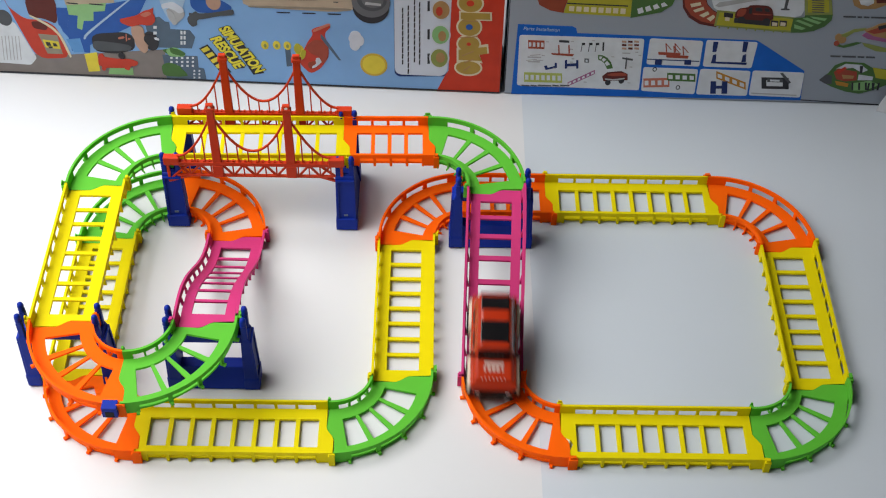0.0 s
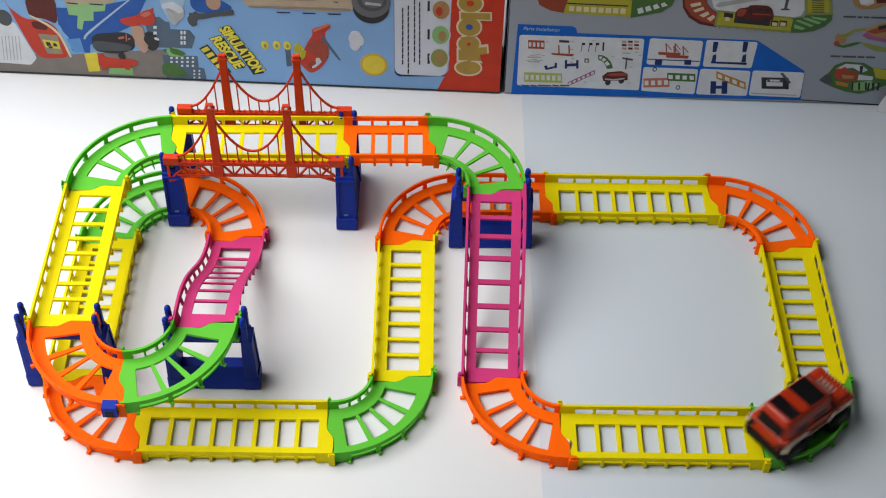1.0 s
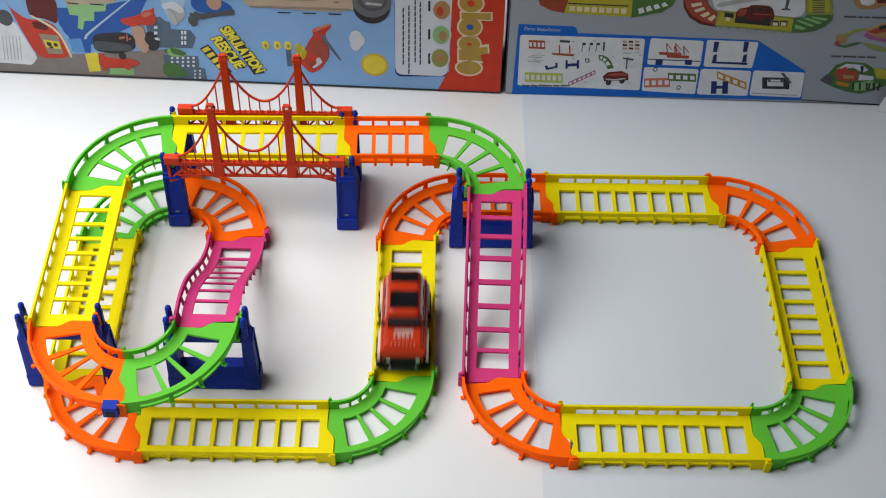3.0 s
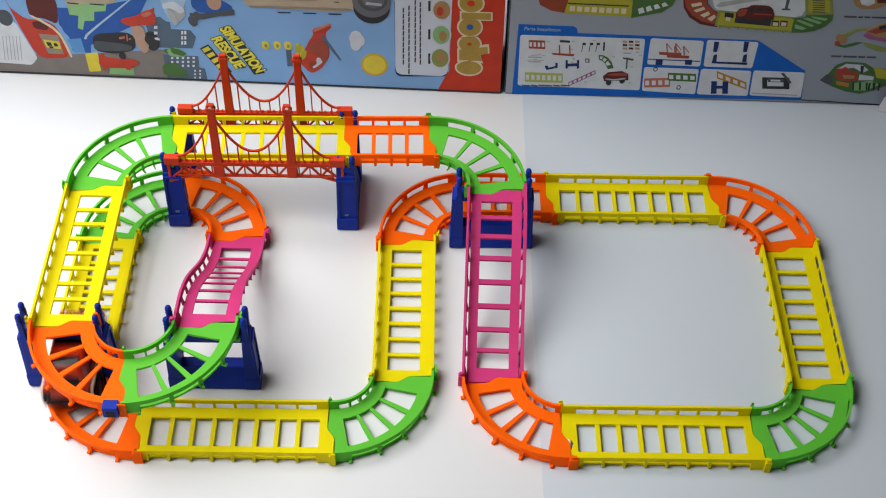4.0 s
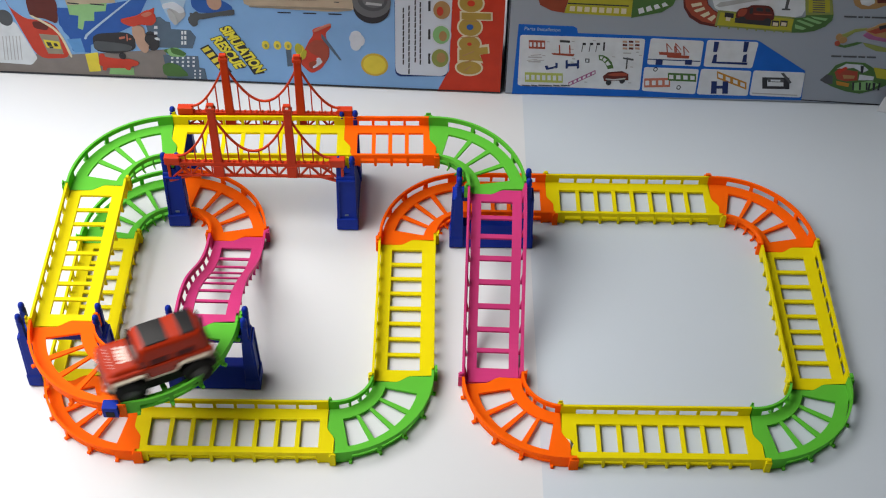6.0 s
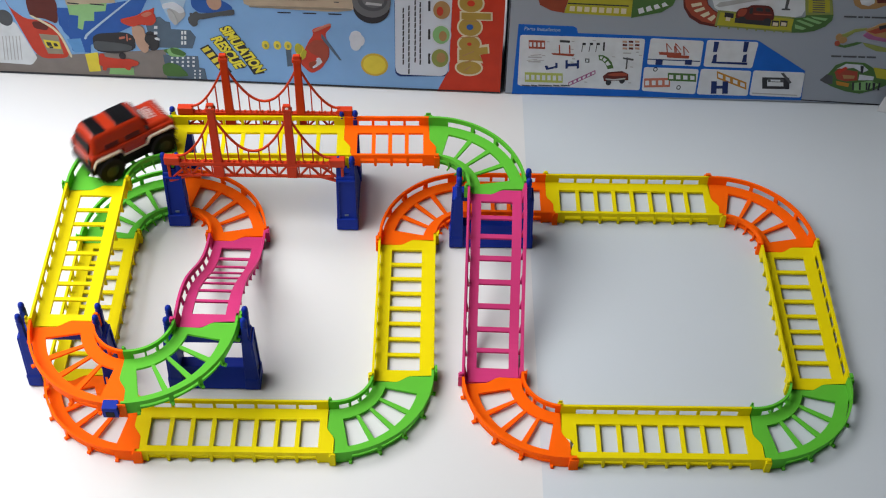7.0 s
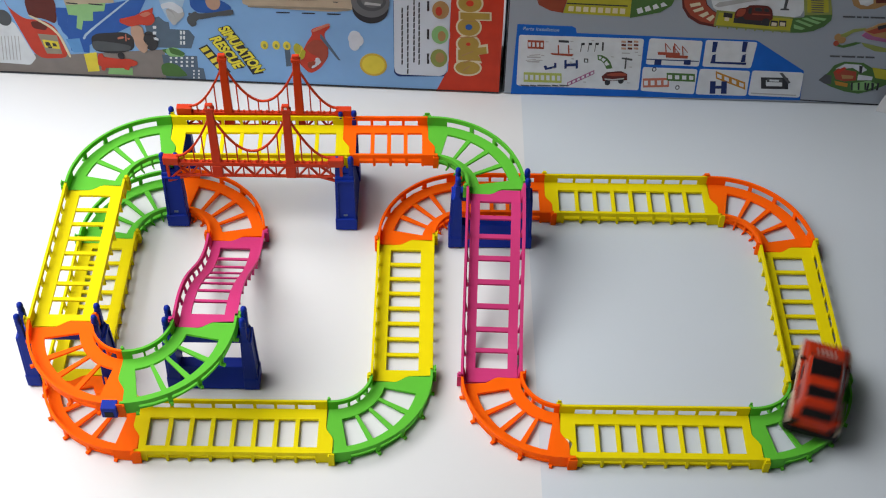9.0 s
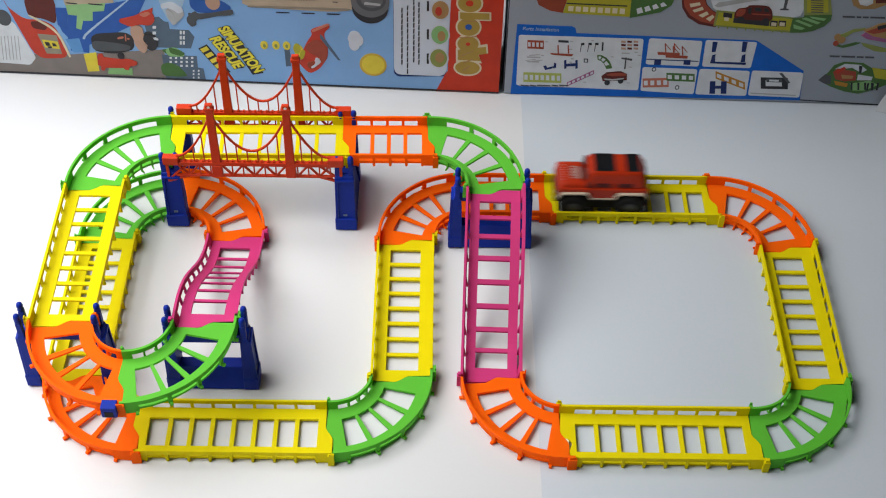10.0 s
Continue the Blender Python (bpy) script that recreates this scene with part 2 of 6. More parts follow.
def track_section(a, b, colour, mat):
    size = length(a, b)
    curved = JOINTS[a][3] != JOINTS[b][3]
    ramp = JOINTS[a][2] != JOINTS[b][2]
    short = not curved and size < 0.1
    mid = centre(a, b, 0.5)
    origin = Vector((mid.x, mid.y, 0 if min(JOINTS[a][2], JOINTS[b][2]) == LOW else HIGH - 0.0035))
    shape = "curved" if curved else "sloping S-shaped" if ramp else "short straight" if short else "straight"
    where = "rising to the upper level" if ramp else "raised on blue piers" if JOINTS[a][2] == HIGH else "lying on white sheets"
    thing = root("track_section", origin, f"{shape} {colour} plastic toy track section {where}", "toy track", "toy road track")
    at = mapper(a, b, size, origin)
    holes = 4 if curved or short else 8
    n = 24 if curved or ramp else 1
    wall, half_hole = 0.0018, 0.0122
    flare = 0.0019 if ramp else 0.0
    end = 0.0105 if curved else 0.0115 if ramp else 0.0080 if short else 0.0085
    # the roadway: one plate with an opening between the running strips
    def spread(marks):
        out = []
        for p, q in zip(marks, marks[1:]):
            k = max(1, math.ceil((q - p) / 0.0045)) if n > 1 else 1
            out += [p + (q - p) * i / k for i in range(k)]
        return out + [marks[-1]]

    ss = spread([0, end, size - end, size])
    us = [-WIDE + wall + flare, -half_hole, -0.005, -0.0025, 0, 0.0025, 0.005, half_hole, WIDE - wall - flare]

    def deck(i, j, z):
        shift = stagger(us[j]) if i in (0, len(ss) - 1) else 0
        trim = 0.0001 if i == 0 else -0.0001 if i == len(ss) - 1 else 0
        if a == "south_a" and i == 0 and 0 < us[j] < half_hole:
            trim = 0.0030      # end cut back to leave a gap at the joint
        return at(ss[i] + shift + trim, us[j], z)

    def is_deck(i, j):
        return j in (0, len(us) - 2) or ss[i] < end - 0.0001 or ss[i] > size - end - 0.0001

    part("roadway", plate(len(ss), len(us), is_deck, lambda i, j: deck(i, j, 0), lambda i, j: deck(i, j, -0.0020)), mat, thing)
    # filler in a pale colour, put in for the lit sliver at this joint
    if a == "south_a":
        bm = bmesh.new()
        strip(bm, at, -0.0006, 0.0034, 0.0002, 0.0074, -0.0019, -0.0006)
        part("tongue", bm, LIT_TONGUE, thing, "pale joint tongue tinted as if lit")
    # rungs
    span = size - 2 * end
    pitch = span / holes
    for k in range(1, holes):
        bm = bmesh.new()
        s = end + k * pitch
        strip(bm, at, s - 0.0016, s + 0.0016, -half_hole, half_hole, -0.0020, -0.0003)
        part("rung", bm, mat, thing)
    # side walls, pierced by slots, on small feet
    slots = 8 if not (curved or short) else 4
    gap = (size - 0.018) / slots
    for side in (-1, 1):
        s0, s1 = side * STEP, size + side * STEP
        posts = [0.009 + k * gap + side * STEP * 0.5 for k in range(slots + 1)]
        marks = [s0] + [v for p in posts for v in (p - 0.0011, p + 0.0011)] + [s1]
        ws = spread(marks)
        zs = [-0.0030, 0.0000, 0.0048, 0.0088]

        def is_wall(i, j):
            m = (ws[i] + ws[i + 1]) / 2
            return j == 2 or m < posts[0] or m > posts[-1] or any(abs(m - p) < 0.0011 for p in posts)

        def lean(z):
            return WIDE - flare * (1 - (z + 0.0022) / 0.0110) if z > -0.0022 else WIDE - flare

        bm = plate(len(ws), len(zs), is_wall, lambda i, j: at(ws[i], side * lean(zs[j]), zs[j]), lambda i, j: at(ws[i], side * (lean(zs[j]) - wall), zs[j]))
        for s in posts:
            f0, f1 = sorted((side * (WIDE - flare - wall + 0.0002), side * (WIDE - flare + (0.0022 if curved else 0.0003))))
            strip(bm, at, s - 0.0007, s + 0.0007, f0, f1, -0.0035, -0.0014)
        part("side_wall", bm, mat, thing)
    # snap lugs: left one where the section begins, right one where it ends
    for s, side in ((-STEP, -1), (size + STEP, 1)):
        bm = bmesh.new()
        f0, f1 = sorted((side * (WIDE - 0.0004), side * (WIDE + 0.0026)))
        strip(bm, at, s - 0.0022, s + 0.0022, f0, f1, -0.0034, 0.0080)
        strip(bm, at, s - 0.0014, s + 0.0014, f0, side * (WIDE + 0.0018), 0.0080, 0.0104)
        part("snap_lug", bm, mat, thing)
    return thing


for k, (colour, mat) in enumerate(COLOURS):
    track_section(ORDER[k], ORDER[(k + 1) % len(ORDER)], colour, mat)


# ---- piers ----
def pier(x, y, turn, base=True, drop=0.0):
    thing = root("pier", pose(x, y, 0.0004, 0, 0, turn), "dark blue plastic pier holding up the raised track", "toy pier", "piers of the raised track")
    if base:
        part("base_bar", box(bmesh.new(), -0.0300, 0.0300, -0.0085, 0.0085, 0, 0.0225, 0.0010, ty=0.004), BLUE, thing)
    part("crossbar", box(bmesh.new(), -0.027, 0.027, -0.0040, 0.0040, HIGH - 0.0140, HIGH - 0.0045, 0.0008), BLUE, thing)
    for side in (-1, 1):
        bm = bmesh.new()
        prof = [(0.0, 0.0330, 0.0225, 0.0090), (0.011, 0.0330, 0.0228, 0.0088), (0.0125, 0.0322, 0.0230, 0.0083), (0.055, 0.0308, 0.0248, 0.0078), (0.0580, 0.0300, 0.0252, 0.0074)]
        rings = [[bm.verts.new((side * o, -d, z)) for o, d in ((a, w), (b, w), (b, -w), (a, -w))] for z, a, b, w in prof]
        for p, q in zip(rings, rings[1:]):
            for i in range(4):
                bm.faces.new((p[i], p[(i + 1) % 4], q[(i + 1) % 4], q[i]))
        bm.faces.new(rings[0])
        bm.faces.new(rings[-1])
        bmesh.ops.bevel(bm, geom=list(bm.edges), offset=0.0006, segments=1, affect="EDGES")
        leg = part("leg", bm, BLUE, thing)
        for d in (-1, 1):
            part("prong", box(bmesh.new(), *sorted((side * 0.0252, side * 0.0294)), *sorted((d * 0.0034, d * 0.0074)), 0.0540, 0.0740 - drop, 0.0006), BLUE, leg)
            bm = bmesh.new()
            lathe(bm, [(0.0018, 0.0), (0.0026, 0.0020), (0.0019, 0.0034), (0.0025, 0.0052), (0.0020, 0.0078), (0.0007, 0.0090)], 10, "Z")
            bmesh.ops.translate(bm, verts=bm.verts, vec=(side * 0.0273, d * 0.0054, 0.0735 - drop))
            part("finial", bm, BLUE, leg, smooth=True)
        bm = bmesh.new()
        for e in (-1, 1):
            bar(bm, (side * 0.0327, e * 0.0070, 0.0115), (side * 0.0313, e * 0.0065, 0.0545), 0.0016, 0.0018)
            bar(bm, (side * 0.0238, e * 0.0072, 0.0225), (side * 0.0250, e * 0.0068, 0.0540), 0.0014, 0.0022)
        bar(bm, (side * 0.0314, -0.0068, 0.0538), (side * 0.0314, 0.0068, 0.0538), 0.0018, 0.0018, up=(1, 0, 0))
        part("edge_rib", bm, BLUE, leg)
        part("foot_block", box(bmesh.new(), *sorted((side * 0.0322, side * 0.0340)), -0.0088, 0.0088, 0.0, 0.0125, 0.0006), BLUE, leg)
        part("peg_hole", box(bmesh.new(), *sorted((side * 0.0320, side * 0.0327)), -0.0012, 0.0020, 0.0150, 0.0168, 0.0002), PALE_BLUE_PLASTIC, leg, "pale peg hole")
    return thing


pier(-0.0517, 0.1985, 0, drop=0.005)
pier(-0.2602, 0.0515, 0, drop=0.003)
pier(-0.3650, 0.0525, 0, base=False, drop=0.003)
pier(-0.3088, 0.2436, 90, base=False, drop=0.005)
pier(-0.1698, 0.2420, 90, drop=0.005)

clip = root("track_clip", (-0.3156, -0.0243, HIGH), "small blue clip gripping a raised track joint", "clip")
bm = bmesh.new()
box(bm, -0.0052, 0.0052, -0.0046, -0.0002, 0.0000, 0.0088, 0.0004)
box(bm, -0.0052, 0.0052, -0.0046, 0.0030, 0.0088, 0.0102, 0.0004)
part("jaw", bm, BLUE, clip)
part("tongue", box(bmesh.new(), -0.003, 0.003, -0.0050, -0.0046, 0.0008, 0.0064, 0.0002), BLACK, clip)


# ---- bridge sides ----
def bridge_side(x, y, lift):
    """One suspension side of the toy bridge."""
    thing = root("bridge_side", (x, y, HIGH - 0.012 + lift), "red plastic suspension bridge side clipped to raised track", "toy bridge", "bridge sides")
    half, d = 0.0705, 0.0022
    bm = bmesh.new()
    bar(bm, (-half, 0, 0.0145), (half, 0, 0.0145), 0.0034, 0.0036)
    bar(bm, (-half + 0.008, 0, 0.0012), (half - 0.008, 0, 0.0012), 0.0018, d)
    part("beam", bm, RED, thing)
    n = 14
    for k in range(n):
        a, b = -half + 0.010 + (2 * half - 0.020) * k / n, -half + 0.010 + (2 * half - 0.020) * (k + 1) / n
        za, zb = (0.0012, 0.0130) if k % 2 else (0.0130, 0.0012)
        bm = bmesh.new()
        bar(bm, (a, 0, za), (b, 0, zb), 0.0013, 0.0018)
        part("diagonal_brace", bm, RED, thing)
        bm = bmesh.new()
        bar(bm, (b, 0, 0.001), (b, 0, 0.0135), 0.0010, 0.0016)
        part("upright_brace", bm, RED, thing)
    for k in range(26):
        s = -half + 0.012 + (2 * half - 0.024) * k / 25
        part("peg", box(bmesh.new(), s - 0.0008, s + 0.0008, -0.0009, 0.0009, 0.0160, 0.0178), RED, thing)
    towers = (-0.0292, 0.0292)
    for s in towers:
        t = part("tower", box(bmesh.new(), s - 0.0038, s + 0.0038, -0.0016, 0.0016, 0.0, 0.0768, 0.0005, tx=(0.0009, 0.0009), segments=1), RED, thing)
        part("tower_cap", box(bmesh.new(), s - 0.0038, s + 0.0038, -0.0022, 0.0022, 0.0700, 0.0735, 0.0005, segments=1), RED, t)
        part("tower_foot", box(bmesh.new(), s - 0.0042, s + 0.0042, -0.0020, 0.0020, 0.0002, 0.0128, 0.0006, segments=1), RED, t)
        # front towers: a white disc stands in for the bright sheet behind a hole
        bm = bmesh.new()
        lathe(bm, [(0.0012, -0.0018), (0.0012, 0.0018)], 10)
        bmesh.ops.translate(bm, verts=bm.verts, vec=(s, 0, 0.0742))
        part("cable_eye", bm, WHITE if lift < 0.005 else RED, t)
    for s in (-1, 1):
        a, b = sorted((s * (half - 0.0115), s * (half + 0.001)))
        part("end_block", box(bmesh.new(), a, b, -0.0030, 0.0030, 0.0140, 0.0215, 0.0008), RED, thing)
        bm = bmesh.new()
        bar(bm, (s * (half - 0.0200), 0, 0.0014), (s * (half - 0.0016), 0, -0.0052), 0.0018, 0.0020)
        bar(bm, (s * (half - 0.0185), 0, 0.0130), (s * (half - 0.0020), 0, -0.0030), 0.0014, 0.0018)
        part("end_brace", bm, RED, thing)
        part("end_hook", box(bmesh.new(), *sorted((s * (half - 0.0026), s * (half - 0.0004))), -0.0011, 0.0011, -0.0060, 0.0142, 0.0003), RED, thing)

    def cable(s):
        if abs(s) <= 0.0292:
            return 0.0280 + 0.038 * (abs(s) / 0.0292) ** 2
        k = (abs(s) - 0.0292) / (half - 0.012 - 0.0292)
        return 0.0220 + 0.044 * (1 - k) ** 1.7

    ends = half - 0.010
    bm = bmesh.new()
    for lo, hi in ((-ends, -0.0292), (-0.0292, 0.0292), (0.0292, ends)):
        m = 14
        for k in range(m):
            a, b = lo + (hi - lo) * k / m, lo + (hi - lo) * (k + 1) / m
            bar(bm, (a, 0, cable(min(max(a, -half + 0.012), half - 0.012))), (b, 0, cable(min(max(b, -half + 0.012), half - 0.012))), 0.0015, 0.0016)
    part("cable", bm, RED, thing)
    for s in (-0.0545, -0.0465, -0.0385, -0.0205, -0.0123, -0.0041, 0.0041, 0.0123, 0.0205, 0.0385, 0.0465, 0.0545):
        bm = bmesh.new()
        bar(bm, (s, 0, 0.0150), (s, 0, cable(s)), 0.0010, 0.0011)
        part("hanger", bm, RED, thing)
    return thing


bridge_side(-0.2412, 0.2132, 0.0045)
bridge_side(-0.2380, 0.2712, 0.0055)
# ---- boxes behind the track ----
def carton(x, y, turn, long, deep, tall, mat, label, start=0.0):
    thing = root("toy_box", pose(x, y, 0.0002, 0, 0, turn), label, "cardboard box", "toy boxes behind the track")
    part("carton", box(bmesh.new(), start, long, 0, deep, 0, tall, 0.0012), mat, thing)
    return thing


PRINTS = []
SOFT_PRINTS = ("helicopter_print", "blob_print", "truck_print", "toy_print", "bush_print", "machine_print", "cap_print", "line_print", "car_print")


def picture(thing, name, mat, level, corners):
    """A flat printed shape on the front of a box; corners in millimetres along and up the face."""
    bm = bmesh.new()
    if name in ("picture_panel", "label_print"):
        soft = []
        n = len(corners)
        for k in range(n):
            p, c, q = Vector(corners[k - 1]), Vector(corners[k]), Vector(corners[(k + 1) % n])
            p, q = c + (p - c).normalized() * min(2.5, (p - c).length * 0.4), c + (q - c).normalized() * min(2.5, (q - c).length * 0.4)
            soft += [tuple(p.lerp(c, f).lerp(c.lerp(q, f), f)) for f in (0, 0.25, 0.5, 0.75, 1)]
        corners = soft
    elif name in SOFT_PRINTS:
        for _ in range(2):
            soft = []
            for p, q in zip(corners, corners[1:] + corners[:1]):
                soft += [(p[0] * 0.82 + q[0] * 0.18, p[1] * 0.82 + q[1] * 0.18), (p[0] * 0.18 + q[0] * 0.82, p[1] * 0.18 + q[1] * 0.82)]
            corners = soft
    PRINTS.append(name)
    lift = -0.00012 * level - 0.0000003 * len(PRINTS)
    front = [bm.verts.new((u / 1000, lift, v / 1000)) for u, v in corners]
    back = [bm.verts.new((u / 1000, 0.0002, v / 1000)) for u, v in corners]
    bm.faces.new(front)
    bm.faces.new(back[::-1])
    n = len(corners)
    for k in range(n):
        bm.faces.new((front[k], back[k], back[(k + 1) % n], front[(k + 1) % n]))
    return part(name, bm, mat, thing)


def disc(thing, name, mat, level, u, v, ru, rv, hole):
    """A printed round shape, or a ring where it has a hole."""
    n = 28
    if hole == 0:
        return picture(thing, name, mat, level, [(u + ru * math.cos(2 * math.pi * k / n), v + rv * math.sin(2 * math.pi * k / n)) for k in range(n)])
    bm = bmesh.new()
    rings = [[bm.verts.new(((u + ru * f * math.cos(2 * math.pi * k / n)) / 1000, -0.00012 * level, (v + rv * f * math.sin(2 * math.pi * k / n)) / 1000)) for k in range(n)] for f in (hole, 1)]
    for k in range(n):
        bm.faces.new((rings[0][k], rings[0][(k + 1) % n], rings[1][(k + 1) % n], rings[1][k]))
    return part(name, bm, mat, thing)


def lettering(thing, body, size, u, v, turn, mat, level, swell=0.0, stretch=1.0):
    cu = bpy.data.curves.new("lettering", "FONT")
    cu.body, cu.size, cu.offset, cu.extrude, cu.shear = body, size, swell, 0.00005, 0.15
    ob = new("lettering", cu)
    cu.materials.append(mat)
    ob.parent = thing
    ob.matrix_basis = Matrix.Translation((u / 1000, -0.00012 * level, v / 1000)) @ pose(0, 0, 0, 90, 0, 0) @ pose(0, 0, 0, 0, 0, turn) @ Matrix.Diagonal((stretch, 1, 1, 1))
    return ob


GREY_CARD = material("grey_card", (0.285, 0.325, 0.38), 0.4, vary=0.05, scale=20, spec=0.18)
SKY_CARD = material("blue_card", (0.19, 0.365, 0.63), 0.4, vary=0.14, scale=20, spec=0.18)
ASPHALT = material("asphalt_ink", (0.19, 0.17, 0.16), 0.4, vary=0.16, scale=90, spec=0.18)
PRINT_RED = material("print_red_ink", (0.45, 0.045, 0.025), 0.4, vary=0.16, scale=90, spec=0.18)
MAROON = material("maroon_ink", (0.1, 0.02, 0.016), 0.4, vary=0.16, scale=90, spec=0.18)
LABEL = material("label_ink", (0.57, 0.61, 0.65), 0.4, vary=0.16, scale=90, spec=0.18)
SLATE = material("slate_ink", (0.07, 0.077, 0.085), 0.4, vary=0.16, scale=90, spec=0.18)
PALE_INK = material("pale_ink_ink", (0.36, 0.37, 0.38), 0.4, vary=0.16, scale=90, spec=0.18)
PLATE = material("plate_ink", (0.25, 0.22, 0.17), 0.4, vary=0.16, scale=90, spec=0.18)
SUN = material("sun_ink", (0.62, 0.52, 0.05), 0.4, vary=0.16, scale=90, spec=0.18)
SUN_RIM = material("sun_rim_ink", (0.5, 0.36, 0.05), 0.4, vary=0.16, scale=90, spec=0.18)
ROYAL = material("royal_ink", (0.022, 0.09, 0.34), 0.4, vary=0.16, scale=90, spec=0.18)
SAND = material("sand_ink", (0.42, 0.35, 0.26), 0.4, vary=0.16, scale=90, spec=0.18)
LIME = material("lime_ink", (0.24, 0.46, 0.2), 0.4, vary=0.16, scale=90, spec=0.18)
SKYBLUE = material("skyblue_ink", (0.1, 0.27, 0.55), 0.4, vary=0.16, scale=90, spec=0.18)
PALE_BLUE = material("pale_blue_ink", (0.32, 0.45, 0.6), 0.4, vary=0.16, scale=90, spec=0.18)
CHARCOAL = material("charcoal_ink", (0.03, 0.03, 0.035), 0.4, vary=0.16, scale=90, spec=0.18)
PEACH = material("peach_ink", (0.42, 0.27, 0.2), 0.4, vary=0.16, scale=90, spec=0.18)
LEAF = material("leaf_ink", (0.2, 0.4, 0.16), 0.4, vary=0.16, scale=90, spec=0.18)
BUSH = material("bush_ink", (0.06, 0.14, 0.04), 0.4, vary=0.16, scale=90, spec=0.18)
TOWER = material("tower_ink", (0.08, 0.12, 0.17), 0.4, vary=0.16, scale=90, spec=0.18)
CLOUD = material("cloud_ink", (0.50, 0.54, 0.60), 0.4, vary=0.16, scale=90, spec=0.18)
INK = material("ink_ink", (0.028, 0.03, 0.036), 0.4, vary=0.16, scale=90, spec=0.18)
TAN = material("tan_ink", (0.34, 0.2, 0.08), 0.4, vary=0.16, scale=90, spec=0.18)
OLIVE = material("olive_ink", (0.22, 0.26, 0.07), 0.4, vary=0.16, scale=90, spec=0.18)
CRIMSON = material("crimson_ink", (0.48, 0.038, 0.016), 0.4, vary=0.16, scale=90, spec=0.18)
CREAM = material("cream_ink", (0.6, 0.54, 0.38), 0.4, vary=0.16, scale=90, spec=0.18)
GOLD = material("gold_ink", (0.36, 0.245, 0.05), 0.4, vary=0.16, scale=90, spec=0.18)
AZURE = material("azure_ink", (0.004, 0.105, 0.48), 0.4, vary=0.16, scale=90, spec=0.18)
BRICK = material("brick_ink", (0.30, 0.06, 0.035), 0.4, vary=0.16, scale=90, spec=0.18)
LIMEPRINT = material("limeprint_ink", (0.36, 0.42, 0.1), 0.4, vary=0.16, scale=90, spec=0.18)
MAUVE = material("mauve_ink", (0.3, 0.1, 0.22), 0.4, vary=0.16, scale=90, spec=0.18)
NAVY = material("navy_ink", (0.01, 0.025, 0.12), 0.4, vary=0.16, scale=90, spec=0.18)
TYRE_GREY = material("tyre_grey_ink", (0.12, 0.125, 0.135), 0.4, vary=0.15, scale=40, spec=0.18)
LABEL_PAPER = material("label_paper_ink", (0.52, 0.58, 0.66), 0.4, vary=0.08, scale=30, spec=0.18)
LEMON = material("lemon_ink", (0.66, 0.60, 0.05), 0.4, vary=0.1, scale=90, spec=0.18)
SALMON = material("salmon_ink", (0.45, 0.15, 0.1), 0.4, vary=0.16, scale=90, spec=0.18)
AMBER = material("amber_ink", (0.42, 0.2, 0.03), 0.4, vary=0.16, scale=90, spec=0.18)
BRICKDARK = material("brickdark_ink", (0.25, 0.05, 0.025), 0.4, vary=0.16, scale=90, spec=0.18)
OLIVEY = material("olivey_ink", (0.38, 0.36, 0.03), 0.4, vary=0.16, scale=90, spec=0.18)
big = carton(-0.6573, 0.4093, -2.4, 0.6185, 0.07, 0.25, SKY_CARD, "large printed blue cardboard toy box lying on its side")
grey = carton(-0.0285, 0.3827, -1.5, 0.352, 0.06, 0.22, GREY_CARD, "grey printed cardboard box showing track pictures", -0.007)
picture(big, 'pavement_print', ASPHALT, 1, [(141.1, 20.8), (227.3, 24.1), (314.9, 34.6), (314.6, 1.1), (136.3, 0.5)])
picture(big, 'truck_print', PRINT_RED, 2, [(179.1, 86.9), (181.2, 75.9), (193.5, 62.8), (210.1, 62.4), (220.4, 55.4), (228.1, 20.2), (196.0, 17.8), (185.5, 58.6)])
picture(big, 'truck_print', MAROON, 3, [(197.8, 87.8), (225.9, 89.2), (222.4, 58.0), (211.0, 64.4), (198.1, 65.6)])
picture(big, 'label_print', LABEL, 2, [(154.1, 75.8), (173.0, 66.2), (184.2, 57.3), (195.6, 18.4), (188.7, 10.0), (139.0, 12.0)])
disc(big, 'tyre_print', SLATE, 3, 175.4, 63.2, 6.7, 8.8, 0.00)
picture(big, 'text_bar', PALE_INK, 3, [(168.2, 42.4), (169.0, 42.5), (165.2, 14.8), (164.4, 14.7)])
picture(big, 'text_bar', PALE_INK, 3, [(171.3, 42.6), (172.1, 42.6), (168.3, 15.0), (167.5, 14.9)])
picture(big, 'text_bar', PALE_INK, 3, [(174.4, 42.8), (175.2, 42.8), (171.5, 15.1), (170.7, 15.1)])
picture(big, 'text_bar', PALE_INK, 3, [(177.5, 42.9), (178.3, 43.0), (174.7, 15.3), (173.9, 15.3)])
picture(big, 'text_bar', PALE_INK, 3, [(180.6, 43.1), (181.4, 43.1), (177.8, 15.5), (177.0, 15.4)])
picture(big, 'text_bar', PALE_INK, 3, [(183.8, 43.2), (184.5, 43.3), (181.0, 15.6), (180.2, 15.6)])
picture(big, 'panel_print', PLATE, 3, [(202.4, 46.8), (219.5, 45.8), (220.6, 24.4), (206.6, 24.3)])
picture(big, 'panel_print', SUN, 4, [(205.2, 40.5), (219.2, 38.7), (219.6, 30.2), (206.5, 31.5)])
picture(big, 'block_print', ROYAL, 2, [(224.5, 76.9), (249.6, 76.9), (308.0, 93.4), (291.3, 61.6), (272.8, 50.5), (247.5, 36.3), (245.9, 27.0), (229.7, 28.8), (229.2, 48.2), (222.9, 58.1)])
